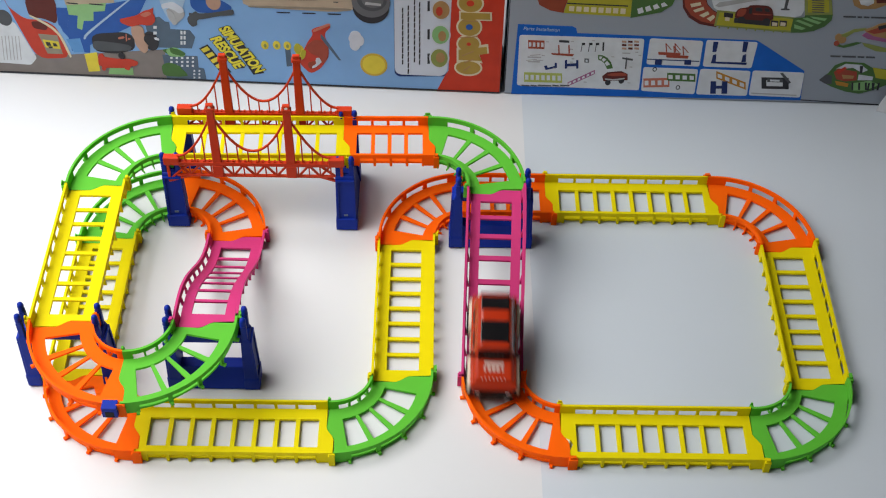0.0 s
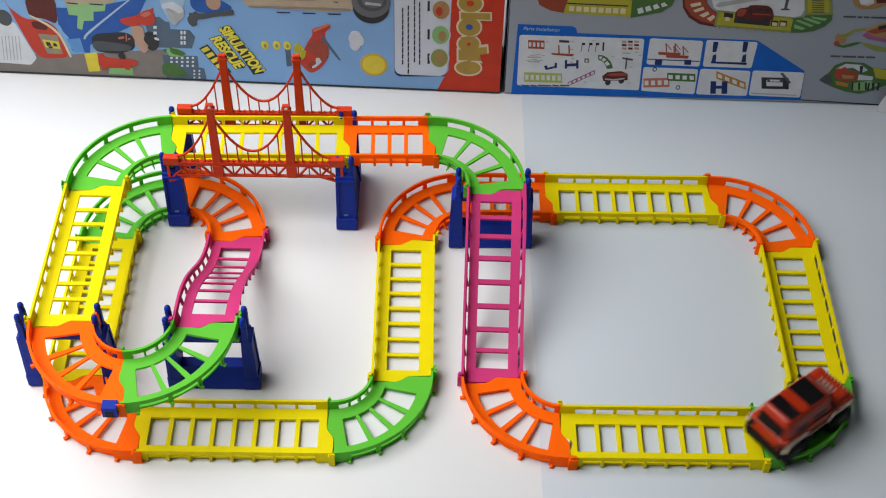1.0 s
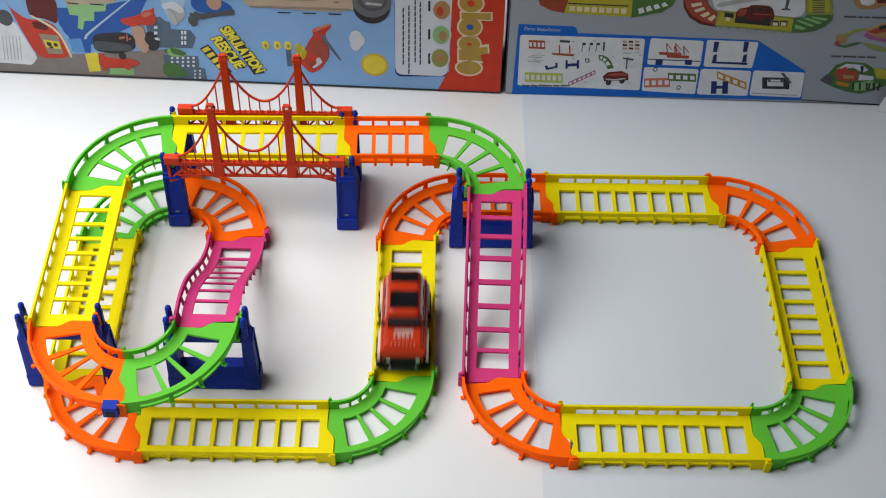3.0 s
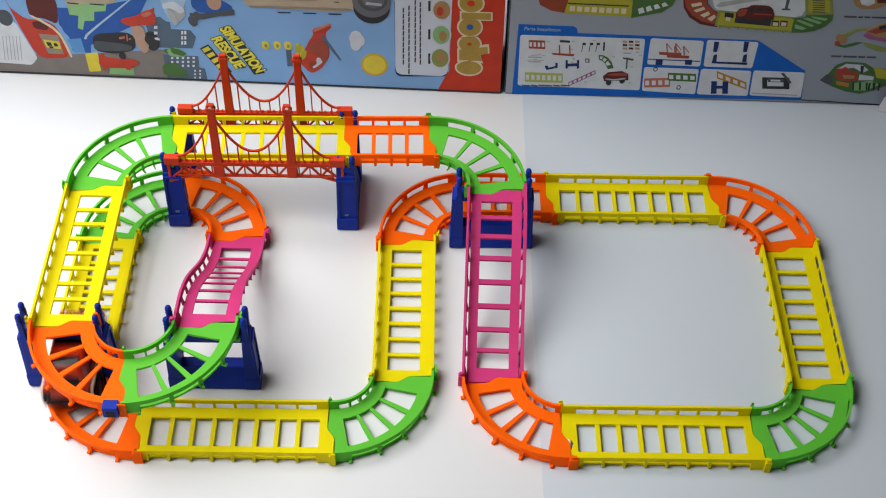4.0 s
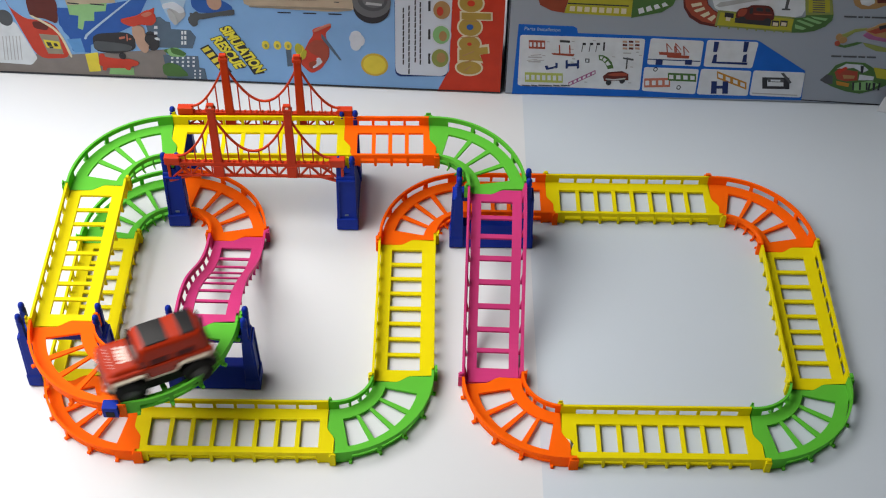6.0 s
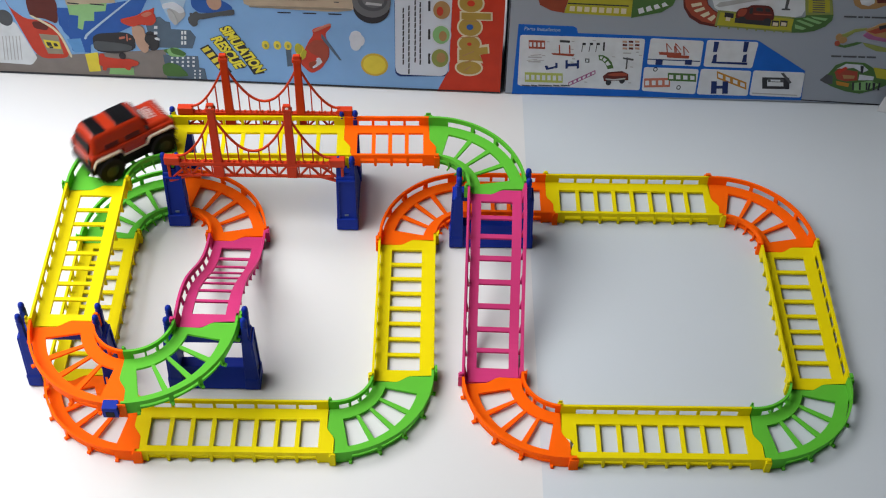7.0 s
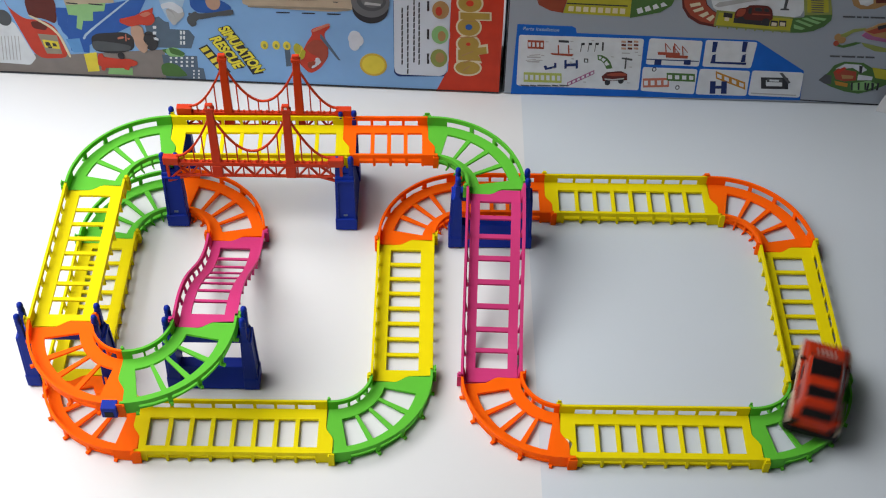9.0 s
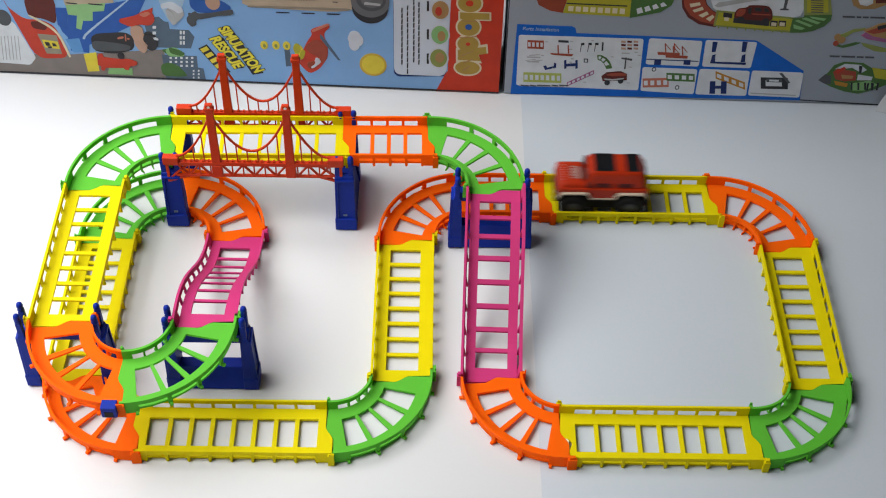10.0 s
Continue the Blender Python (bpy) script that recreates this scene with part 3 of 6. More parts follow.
picture(big, 'block_print', SAND, 3, [(233.0, 89.6), (277.0, 91.8), (277.4, 85.1), (233.7, 80.4)])
picture(big, 'block_print', LIME, 3, [(234.2, 80.5), (269.8, 84.1), (267.3, 75.4), (257.1, 74.2), (255.4, 64.1), (246.7, 63.7), (243.4, 53.4), (239.1, 55.1), (242.2, 69.1), (234.3, 69.9)])
picture(big, 'block_print', SKYBLUE, 3, [(226.9, 41.7), (239.6, 43.6), (240.9, 28.1), (231.4, 26.9)])
picture(big, 'line_print', PALE_BLUE, 4, [(292.8, 91.4), (294.8, 91.5), (247.0, 47.8), (244.5, 42.6), (242.5, 43.1), (245.1, 49.0)])
picture(big, 'blob_print', CHARCOAL, 3, [(250.8, 49.3), (281.9, 52.9), (289.2, 47.5), (288.0, 33.2), (269.1, 27.0), (249.5, 29.9)])
disc(big, 'blob_print', PEACH, 4, 295.2, 43.3, 6.2, 11.0, 0.00)
disc(big, 'blob_print', CHARCOAL, 3, 303.9, 43.8, 6.7, 11.0, 0.00)
picture(big, 'block_print', PRINT_RED, 3, [(279.1, 67.2), (293.8, 71.8), (311.2, 81.3), (307.9, 65.0), (291.1, 60.3)])
picture(big, 'block_print', SUN, 3, [(240.4, 25.4), (252.2, 28.0), (251.6, 6.1), (240.9, 4.8)])
picture(big, 'toy_print', PRINT_RED, 4, [(252.8, 25.4), (259.6, 22.5), (286.0, 20.0), (287.3, 14.7), (274.2, 10.7), (255.4, 10.3)])
picture(big, 'block_print', LEAF, 3, [(261.2, 10.6), (282.6, 11.1), (281.9, 3.0), (258.9, 3.1)])
picture(big, 'bush_print', BUSH, 3, [(310.7, 18.6), (323.0, 18.0), (331.2, 9.1), (332.7, 3.8), (309.7, 3.9)])
picture(big, 'tower_print', TOWER, 2, [(307.4, 68.7), (323.1, 65.8), (323.1, 58.2), (340.3, 57.8), (344.4, 50.4), (339.8, 37.3), (302.9, 36.6)])
picture(big, 'tower_print', TOWER, 2, [(312.0, 28.6), (343.9, 28.4), (343.4, 15.1), (348.4, 14.0), (349.1, 1.3), (312.4, 0.6)])
picture(big, 'window_print', LABEL, 3, [(318.9, 26.4), (321.0, 26.4), (320.7, 24.1), (318.6, 24.0)])
picture(big, 'window_print', LABEL, 3, [(318.3, 21.7), (320.4, 21.7), (320.1, 19.4), (318.0, 19.4)])
picture(big, 'window_print', LABEL, 3, [(317.7, 17.0), (319.8, 17.1), (319.5, 14.7), (317.4, 14.7)])
picture(big, 'window_print', LABEL, 3, [(323.9, 26.6), (325.9, 26.7), (325.6, 24.3), (323.6, 24.3)])
picture(big, 'window_print', LABEL, 3, [(323.3, 22.0), (325.3, 22.0), (325.0, 19.7), (323.0, 19.6)])
picture(big, 'window_print', LABEL, 3, [(322.7, 17.3), (324.7, 17.3), (324.4, 15.0), (322.4, 15.0)])
picture(big, 'window_print', LABEL, 3, [(328.8, 26.9), (330.9, 26.9), (330.6, 24.6), (328.5, 24.6)])
picture(big, 'window_print', LABEL, 3, [(328.2, 22.2), (330.3, 22.3), (330.0, 19.9), (327.9, 19.9)])
picture(big, 'window_print', LABEL, 3, [(327.6, 17.6), (329.7, 17.6), (329.4, 15.3), (327.3, 15.2)])
picture(big, 'window_print', LABEL, 3, [(333.7, 27.1), (335.8, 27.2), (335.5, 24.9), (333.4, 24.8)])
picture(big, 'window_print', LABEL, 3, [(333.1, 22.5), (335.2, 22.5), (334.9, 20.2), (332.9, 20.2)])
picture(big, 'window_print', LABEL, 3, [(332.6, 17.8), (334.6, 17.9), (334.4, 15.5), (332.3, 15.5)])
picture(big, 'window_print', LABEL, 3, [(338.6, 27.4), (340.7, 27.4), (340.4, 25.1), (338.4, 25.1)])
picture(big, 'window_print', LABEL, 3, [(338.1, 22.8), (340.1, 22.8), (339.9, 20.5), (337.8, 20.4)])
picture(big, 'window_print', LABEL, 3, [(337.5, 18.1), (339.6, 18.1), (339.3, 15.8), (337.2, 15.8)])
picture(big, 'window_print', LABEL, 3, [(332.0, 56.8), (333.8, 56.8), (333.3, 53.0), (331.6, 52.9)])
picture(big, 'window_print', LABEL, 3, [(331.3, 51.0), (333.1, 51.0), (332.6, 47.2), (330.8, 47.1)])
picture(big, 'window_print', LABEL, 3, [(330.6, 45.2), (332.4, 45.2), (331.9, 41.3), (330.1, 41.3)])
picture(big, 'window_print', LABEL, 3, [(334.8, 56.9), (336.6, 56.9), (336.1, 53.1), (334.4, 53.1)])
picture(big, 'window_print', LABEL, 3, [(334.1, 51.1), (335.9, 51.2), (335.4, 47.3), (333.6, 47.3)])
picture(big, 'window_print', LABEL, 3, [(333.4, 45.3), (335.2, 45.4), (334.7, 41.5), (332.9, 41.4)])
picture(big, 'window_print', LABEL, 3, [(308.4, 61.2), (311.4, 61.3), (311.0, 58.1), (307.9, 58.0)])
picture(big, 'window_print', LABEL, 3, [(307.5, 54.8), (310.5, 54.9), (310.1, 51.7), (307.0, 51.6)])
picture(big, 'window_print', LABEL, 3, [(306.6, 48.4), (309.7, 48.5), (309.2, 45.2), (306.1, 45.2)])
picture(big, 'window_print', LABEL, 3, [(338.4, 12.1), (339.9, 12.2), (339.7, 10.1), (338.1, 10.1)])
picture(big, 'window_print', LABEL, 3, [(343.1, 12.4), (344.6, 12.4), (344.4, 10.4), (342.8, 10.4)])
picture(big, 'window_print', LABEL, 3, [(337.9, 8.1), (339.4, 8.1), (339.2, 6.1), (337.6, 6.1)])
picture(big, 'window_print', LABEL, 3, [(342.6, 8.4), (344.2, 8.4), (343.9, 6.3), (342.4, 6.3)])
picture(big, 'window_print', LABEL, 3, [(337.4, 4.0), (339.0, 4.0), (338.7, 2.0), (337.2, 2.0)])
picture(big, 'window_print', LABEL, 3, [(342.1, 4.3), (343.7, 4.3), (343.5, 2.3), (341.9, 2.2)])
picture(big, 'machine_print', PALE_BLUE, 2, [(316.9, 93.8), (341.8, 95.1), (335.8, 78.9), (330.0, 64.9), (323.3, 67.0), (319.1, 80.5)])
picture(big, 'blob_print', ROYAL, 2, [(344.8, 95.2), (362.6, 96.1), (374.9, 90.7), (381.2, 84.9), (376.6, 78.5), (360.6, 77.7), (349.7, 78.3), (344.4, 84.2)])
disc(big, 'blob_print', PEACH, 3, 364.9, 90.2, 6.5, 8.5, 0.00)
picture(big, 'line_print', SLATE, 3, [(341.7, 77.9), (350.3, 74.7), (374.9, 80.9), (375.5, 77.2), (348.7, 69.6), (342.1, 73.0)])
picture(big, 'truck_print', SAND, 2, [(390.4, 97.5), (490.7, 102.6), (487.2, 84.2), (391.3, 86.6)])
picture(big, 'truck_print', CHARCOAL, 3, [(424.4, 99.2), (458.4, 101.0), (458.1, 96.7), (424.2, 95.6)])
picture(big, 'line_print', CHARCOAL, 3, [(419.7, 82.2), (431.6, 82.4), (431.6, 81.3), (419.6, 81.2)])
picture(big, 'line_print', CHARCOAL, 3, [(442.1, 82.6), (454.0, 82.7), (453.9, 81.6), (442.0, 81.5)])
picture(big, 'line_print', CHARCOAL, 3, [(464.4, 82.9), (476.3, 83.0), (476.2, 81.9), (464.3, 81.8)])
picture(big, 'helicopter_print', PRINT_RED, 2, [(449.0, 64.8), (464.8, 71.2), (466.7, 68.2), (460.3, 60.3), (463.7, 45.2), (463.1, 33.4), (455.3, 19.8), (445.7, 13.3), (436.1, 25.4), (438.7, 34.7), (445.2, 50.6), (450.2, 58.5)])
picture(big, 'helicopter_print', LABEL, 3, [(447.9, 26.1), (454.9, 33.0), (457.8, 29.2), (451.2, 20.9)])
picture(big, 'helicopter_print', SUN, 3, [(434.9, 47.5), (440.3, 45.2), (442.8, 35.0), (439.4, 29.5), (432.7, 37.0)])
picture(big, 'rotor_print', TOWER, 2, [(457.3, 60.2), (460.1, 56.5), (474.2, 30.8), (472.2, 30.7), (457.0, 55.1)])
picture(big, 'rotor_print', TOWER, 2, [(424.3, 40.5), (429.0, 42.0), (429.2, 21.7), (424.5, 20.8)])
disc(big, 'sun_print', SUN_RIM, 2, 503.8, 27.1, 12.3, 13.1, 0.00)
disc(big, 'sun_print', SUN, 3, 503.8, 27.1, 10.2, 10.8, 0.00)
picture(big, 'label_print', LABEL_PAPER, 2, [(523.0, 104.2), (572.7, 106.7), (570.3, 23.4), (568.3, 19.3), (564.3, 17.1), (527.2, 17.1), (523.7, 19.6), (522.7, 24.8)])
picture(big, 'text_bar', INK, 3, [(529.8, 92.5), (530.9, 92.5), (530.7, 87.3), (529.5, 87.2)])
picture(big, 'text_bar', INK, 3, [(529.7, 86.2), (530.9, 86.3), (530.7, 81.0), (529.5, 80.9)])
picture(big, 'text_bar', INK, 3, [(529.7, 79.9), (530.9, 80.0), (530.6, 74.6), (529.5, 74.6)])
picture(big, 'text_bar', INK, 3, [(529.6, 73.6), (530.8, 73.7), (530.6, 68.3), (529.4, 68.2)])
picture(big, 'text_bar', INK, 3, [(529.6, 67.2), (530.8, 67.3), (530.6, 61.8), (529.4, 61.8)])
picture(big, 'text_bar', INK, 3, [(529.6, 60.8), (530.8, 60.8), (530.5, 55.4), (529.3, 55.3)])
picture(big, 'text_bar', INK, 3, [(529.5, 54.3), (530.7, 54.4), (530.5, 48.8), (529.3, 48.8)])
picture(big, 'text_bar', INK, 3, [(529.5, 47.8), (530.7, 47.8), (530.5, 42.3), (529.3, 42.2)])
picture(big, 'text_bar', INK, 3, [(529.4, 41.2), (530.7, 41.2), (530.4, 35.6), (529.2, 35.6)])
picture(big, 'text_bar', INK, 3, [(529.4, 34.5), (530.6, 34.6), (530.4, 28.9), (529.2, 28.9)])
picture(big, 'text_bar', INK, 3, [(534.7, 95.1), (535.9, 95.2), (535.7, 90.0), (534.5, 89.9)])
picture(big, 'text_bar', INK, 3, [(534.7, 88.9), (535.8, 89.0), (535.6, 83.7), (534.4, 83.6)])
picture(big, 'text_bar', INK, 3, [(534.6, 82.7), (535.8, 82.7), (535.6, 77.4), (534.4, 77.3)])
picture(big, 'text_bar', INK, 3, [(534.6, 76.3), (535.8, 76.4), (535.6, 71.0), (534.4, 71.0)])
picture(big, 'text_bar', INK, 3, [(534.6, 70.0), (535.8, 70.0), (535.6, 64.6), (534.4, 64.6)])
picture(big, 'text_bar', INK, 3, [(534.6, 63.6), (535.8, 63.6), (535.6, 58.2), (534.4, 58.1)])
picture(big, 'text_bar', INK, 3, [(534.6, 57.1), (535.8, 57.2), (535.6, 51.7), (534.3, 51.6)])
picture(big, 'text_bar', INK, 3, [(534.5, 50.6), (535.8, 50.7), (535.5, 45.1), (534.3, 45.0)])
picture(big, 'text_bar', INK, 3, [(534.5, 44.0), (535.7, 44.1), (535.5, 38.5), (534.3, 38.4)])
picture(big, 'text_bar', INK, 3, [(534.5, 37.4), (535.7, 37.5), (535.5, 31.8), (534.3, 31.8)])
picture(big, 'text_bar', INK, 3, [(534.5, 30.7), (535.7, 30.8), (535.5, 25.1), (534.3, 25.0)])
picture(big, 'text_bar', INK, 3, [(534.5, 24.0), (535.7, 24.1), (535.5, 18.3), (534.2, 18.3)])
picture(big, 'text_bar', INK, 3, [(540.1, 101.5), (541.2, 101.5), (541.1, 96.3), (539.9, 96.3)])
picture(big, 'text_bar', INK, 3, [(540.1, 95.3), (541.3, 95.4), (541.1, 90.1), (539.9, 90.1)])
picture(big, 'text_bar', INK, 3, [(540.1, 89.1), (541.3, 89.1), (541.1, 83.9), (539.9, 83.8)])
picture(big, 'text_bar', INK, 3, [(540.1, 82.8), (541.3, 82.9), (541.1, 77.6), (539.9, 77.5)])
picture(big, 'text_bar', INK, 3, [(540.1, 76.5), (541.3, 76.6), (541.1, 71.2), (539.9, 71.1)])
picture(big, 'text_bar', INK, 3, [(540.1, 70.1), (541.3, 70.2), (541.1, 64.8), (539.9, 64.7)])
picture(big, 'text_bar', INK, 3, [(540.1, 63.7), (541.3, 63.8), (541.1, 58.3), (539.9, 58.3)])
picture(big, 'text_bar', INK, 3, [(540.1, 57.3), (541.3, 57.3), (541.1, 51.8), (539.9, 51.8)])
picture(big, 'text_bar', INK, 3, [(540.1, 50.8), (541.3, 50.8), (541.1, 45.3), (539.9, 45.2)])
picture(big, 'text_bar', INK, 3, [(540.1, 44.2), (541.3, 44.3), (541.1, 38.7), (539.9, 38.6)])
picture(big, 'text_bar', INK, 3, [(540.1, 37.6), (541.3, 37.6), (541.1, 32.0), (539.9, 31.9)])
picture(big, 'text_bar', INK, 3, [(544.5, 99.3), (545.7, 99.3), (545.5, 94.1), (544.3, 94.1)])
picture(big, 'text_bar', INK, 3, [(544.5, 93.1), (545.7, 93.2), (545.5, 87.9), (544.3, 87.8)])
picture(big, 'text_bar', INK, 3, [(544.5, 86.9), (545.7, 86.9), (545.5, 81.6), (544.3, 81.6)])
picture(big, 'text_bar', INK, 3, [(544.5, 80.6), (545.7, 80.6), (545.5, 75.3), (544.4, 75.2)])
picture(big, 'text_bar', INK, 3, [(544.6, 74.3), (545.7, 74.3), (545.6, 68.9), (544.4, 68.9)])
picture(big, 'text_bar', INK, 3, [(544.6, 67.9), (545.8, 67.9), (545.6, 62.5), (544.4, 62.4)])
picture(big, 'text_bar', INK, 3, [(544.6, 61.4), (545.8, 61.5), (545.6, 56.0), (544.4, 56.0)])
picture(big, 'text_bar', INK, 3, [(544.6, 55.0), (545.8, 55.0), (545.6, 49.5), (544.4, 49.4)])
picture(big, 'text_bar', INK, 3, [(544.6, 48.4), (545.8, 48.5), (545.7, 42.9), (544.4, 42.9)])
picture(big, 'text_bar', INK, 3, [(544.7, 41.8), (545.9, 41.9), (545.7, 36.3), (544.5, 36.2)])
picture(big, 'text_bar', INK, 3, [(544.7, 35.2), (545.9, 35.3), (545.7, 29.6), (544.5, 29.6)])
picture(big, 'text_bar', INK, 3, [(551.8, 100.9), (553.8, 101.0), (553.9, 90.0), (551.9, 89.9)])
picture(big, 'text_bar', INK, 3, [(552.0, 70.1), (554.0, 70.2), (554.1, 58.9), (552.1, 58.8)])
picture(big, 'text_bar', INK, 3, [(552.2, 42.8), (554.3, 42.9), (554.4, 31.1), (552.3, 31.0)])
disc(big, 'badge_print', CLOUD, 3, 563.7, 91.8, 8.8, 11.5, 0.00)
disc(big, 'badge_print', TAN, 4, 563.7, 91.8, 7.4, 9.7, 0.00)
disc(big, 'badge_print', CLOUD, 3, 563.6, 64.5, 9.0, 11.9, 0.00)
disc(big, 'badge_print', LEAF, 4, 563.6, 64.5, 7.5, 10.0, 0.00)
disc(big, 'badge_print', CLOUD, 3, 562.9, 38.1, 9.1, 12.3, 0.00)
disc(big, 'badge_print', OLIVE, 4, 562.9, 38.1, 7.6, 10.3, 0.00)
disc(big, 'badge_print', TAN, 5, 565.1, 63.3, 3.5, 5.7, 0.00)
disc(big, 'badge_print', TAN, 5, 563.9, 38.9, 4.1, 5.8, 0.00)
disc(big, 'badge_print', PRINT_RED, 5, 562.2, 90.5, 2.9, 4.9, 0.00)
picture(big, 'panel_print', CRIMSON, 2, [(572.7, 106.7), (618.4, 109.3), (618.4, 0.0), (560.9, -1.0), (568.4, 18.0), (571.3, 23.5)])
disc(big, 'logo_shape', CREAM, 3, 588.9, 100.3, 11.7, 11.4, 0.00)
disc(big, 'logo_shape', CREAM, 3, 588.7, 74.6, 11.4, 11.7, 0.00)
disc(big, 'logo_shape', CREAM, 3, 588.8, 55.6, 11.0, 10.8, 0.00)
disc(big, 'logo_shape', CREAM, 3, 589.1, 28.4, 12.7, 9.8, 0.00)
picture(big, 'logo_shape', CREAM, 3, [(579.3, 91.6), (607.9, 91.4), (608.3, 82.2), (579.6, 81.6)])
picture(big, 'logo_shape', CREAM, 3, [(578.1, 50.6), (606.0, 56.4), (607.0, 46.0), (598.6, 43.8), (601.8, 34.2), (578.5, 34.7)])
disc(big, 'logo_shape', GOLD, 4, 588.9, 100.3, 10.1, 9.5, 0.00)
disc(big, 'logo_shape', GOLD, 4, 588.7, 74.6, 9.8, 9.8, 0.00)
disc(big, 'logo_shape', GOLD, 4, 588.8, 55.6, 9.4, 8.7, 0.00)
disc(big, 'logo_shape', GOLD, 4, 589.1, 28.4, 11.1, 7.7, 0.00)
picture(big, 'logo_shape', GOLD, 4, [(580.9, 90.2), (606.4, 90.3), (606.7, 83.5), (581.1, 82.8)])
picture(big, 'logo_shape', GOLD, 4, [(579.9, 48.8), (604.9, 53.3), (605.7, 45.6), (598.2, 43.9), (601.0, 36.9), (580.2, 37.1)])
disc(big, 'logo_shape', CRIMSON, 5, 588.9, 100.3, 3.3, 3.2, 0.00)
disc(big, 'logo_shape', ROYAL, 5, 588.7, 74.6, 3.0, 3.1, 0.00)
disc(big, 'logo_shape', CRIMSON, 5, 588.8, 55.6, 2.0, 1.9, 0.00)
picture(big, 'logo_shape', TAN, 5, [(582.1, 81.7), (595.9, 81.8), (595.9, 80.8), (582.1, 80.7)])
picture(big, 'logo_shape', TAN, 5, [(580.6, 62.8), (596.5, 64.9), (596.5, 64.0), (580.6, 61.9)])
picture(big, 'logo_shape', TAN, 5, [(583.1, 42.5), (593.0, 48.2), (593.6, 47.2), (583.6, 41.5)])
picture(big, 'logo_shape', TAN, 5, [(585.3, 34.8), (593.3, 39.1), (593.9, 38.2), (585.9, 33.8)])
picture(big, 'logo_shape', TAN, 5, [(584.6, 25.5), (590.5, 31.1), (591.6, 30.5), (585.6, 24.3)])
picture(big, 'truck_print', MAROON, 4, [(198.6, 60.6), (207.3, 61.0), (213.2, 55.0), (210.4, 51.0), (199.6, 53.0)])
picture(big, 'line_print', CREAM, 4, [(197.5, 67.4), (200.6, 67.6), (216.5, 56.5), (223.3, 46.6), (228.5, 22.2), (226.5, 20.1), (221.5, 45.2), (215.1, 54.5)])
picture(big, 'panel_print', CHARCOAL, 5, [(207.3, 38.0), (211.3, 37.6), (212.1, 33.7), (207.9, 33.5)])
picture(big, 'panel_print', CHARCOAL, 5, [(213.8, 37.1), (216.7, 36.6), (217.7, 33.4), (214.0, 33.2)])
picture(big, 'panel_print', CHARCOAL, 5, [(208.8, 32.9), (213.0, 33.1), (212.6, 31.2), (209.5, 31.0)])
picture(big, 'block_print', ROYAL, 3, [(223.8, 73.1), (230.4, 75.9), (234.3, 69.9), (230.4, 54.6), (233.5, 49.7), (230.3, 43.1), (225.6, 50.6), (223.4, 60.6)])
picture(big, 'line_print', CHARCOAL, 4, [(234.8, 83.6), (245.2, 82.9), (244.9, 81.6), (234.6, 82.3)])
picture(big, 'line_print', CHARCOAL, 4, [(254.7, 83.4), (267.6, 82.8), (267.4, 81.5), (254.5, 82.1)])
disc(big, 'toy_print', CHARCOAL, 5, 255.3, 15.7, 3.1, 4.0, 0.00)
disc(big, 'toy_print', CHARCOAL, 5, 274.5, 25.3, 3.1, 4.0, 0.00)
disc(big, 'toy_print', CHARCOAL, 5, 281.5, 17.1, 3.1, 4.0, 0.00)
picture(big, 'tower_print', TOWER, 2, [(300.7, 67.1), (314.9, 71.6), (322.7, 62.6), (320.2, 51.7), (302.0, 52.0)])
picture(big, 'machine_print', PALE_INK, 3, [(323.3, 81.9), (333.6, 84.9), (339.4, 75.3), (328.9, 63.6), (323.9, 72.1)])
picture(big, 'bush_print', BUSH, 3, [(311.8, 34.5), (324.4, 36.5), (332.8, 30.4), (318.2, 28.3)])
# dark strip past the carton's end paints the shade between the boxes
picture(big, 'edge_strip', INK, 2, [(622.0, 1.4), (624.5, 3.6), (624.1, 109.3), (622.6, 109.2)])
picture(grey, 'panel_print', AZURE, 1, [(1.7, 80.0), (49.6, 79.4), (52.7, 77.7), (54.2, 72.1), (210.9, 70.3), (214.1, 69.1), (260.3, 37.6), (264.0, 3.0), (-0.0, -0.3)])
picture(grey, 'picture_panel', LABEL, 2, [(3.8, 68.3), (113.6, 68.2), (115.8, 8.9), (4.6, 10.4)])
picture(grey, 'picture_panel', LABEL, 2, [(118.4, 69.1), (165.3, 67.8), (166.2, 38.9), (118.7, 39.6)])
picture(grey, 'picture_panel', LABEL, 2, [(168.0, 69.2), (213.2, 68.5), (212.6, 38.9), (169.2, 39.1)])
picture(grey, 'picture_panel', LABEL, 2, [(116.6, 36.3), (165.7, 35.7), (166.6, 6.3), (117.9, 8.4)])
picture(grey, 'picture_panel', LABEL, 2, [(167.6, 36.4), (212.7, 35.6), (214.4, 6.3), (168.1, 6.4)])
picture(grey, 'picture_panel', LABEL, 2, [(214.6, 36.4), (260.7, 35.6), (262.8, 6.3), (215.9, 7.0)])
picture(grey, 'track_print', BRICK, 3, [(11.6, 62.9), (26.1, 62.8), (26.7, 53.3), (12.2, 53.4)])
picture(grey, 'track_print', LABEL, 4, [(12.4, 60.5), (14.6, 60.5), (14.9, 55.8), (12.7, 55.8)])
picture(grey, 'track_print', LABEL, 4, [(16.0, 60.5), (18.2, 60.5), (18.5, 55.7), (16.3, 55.7)])
picture(grey, 'track_print', LABEL, 4, [(19.7, 60.5), (21.8, 60.5), (22.1, 55.7), (20.0, 55.7)])
picture(grey, 'track_print', LABEL, 4, [(23.3, 60.5), (25.4, 60.5), (25.8, 55.7), (23.6, 55.7)])
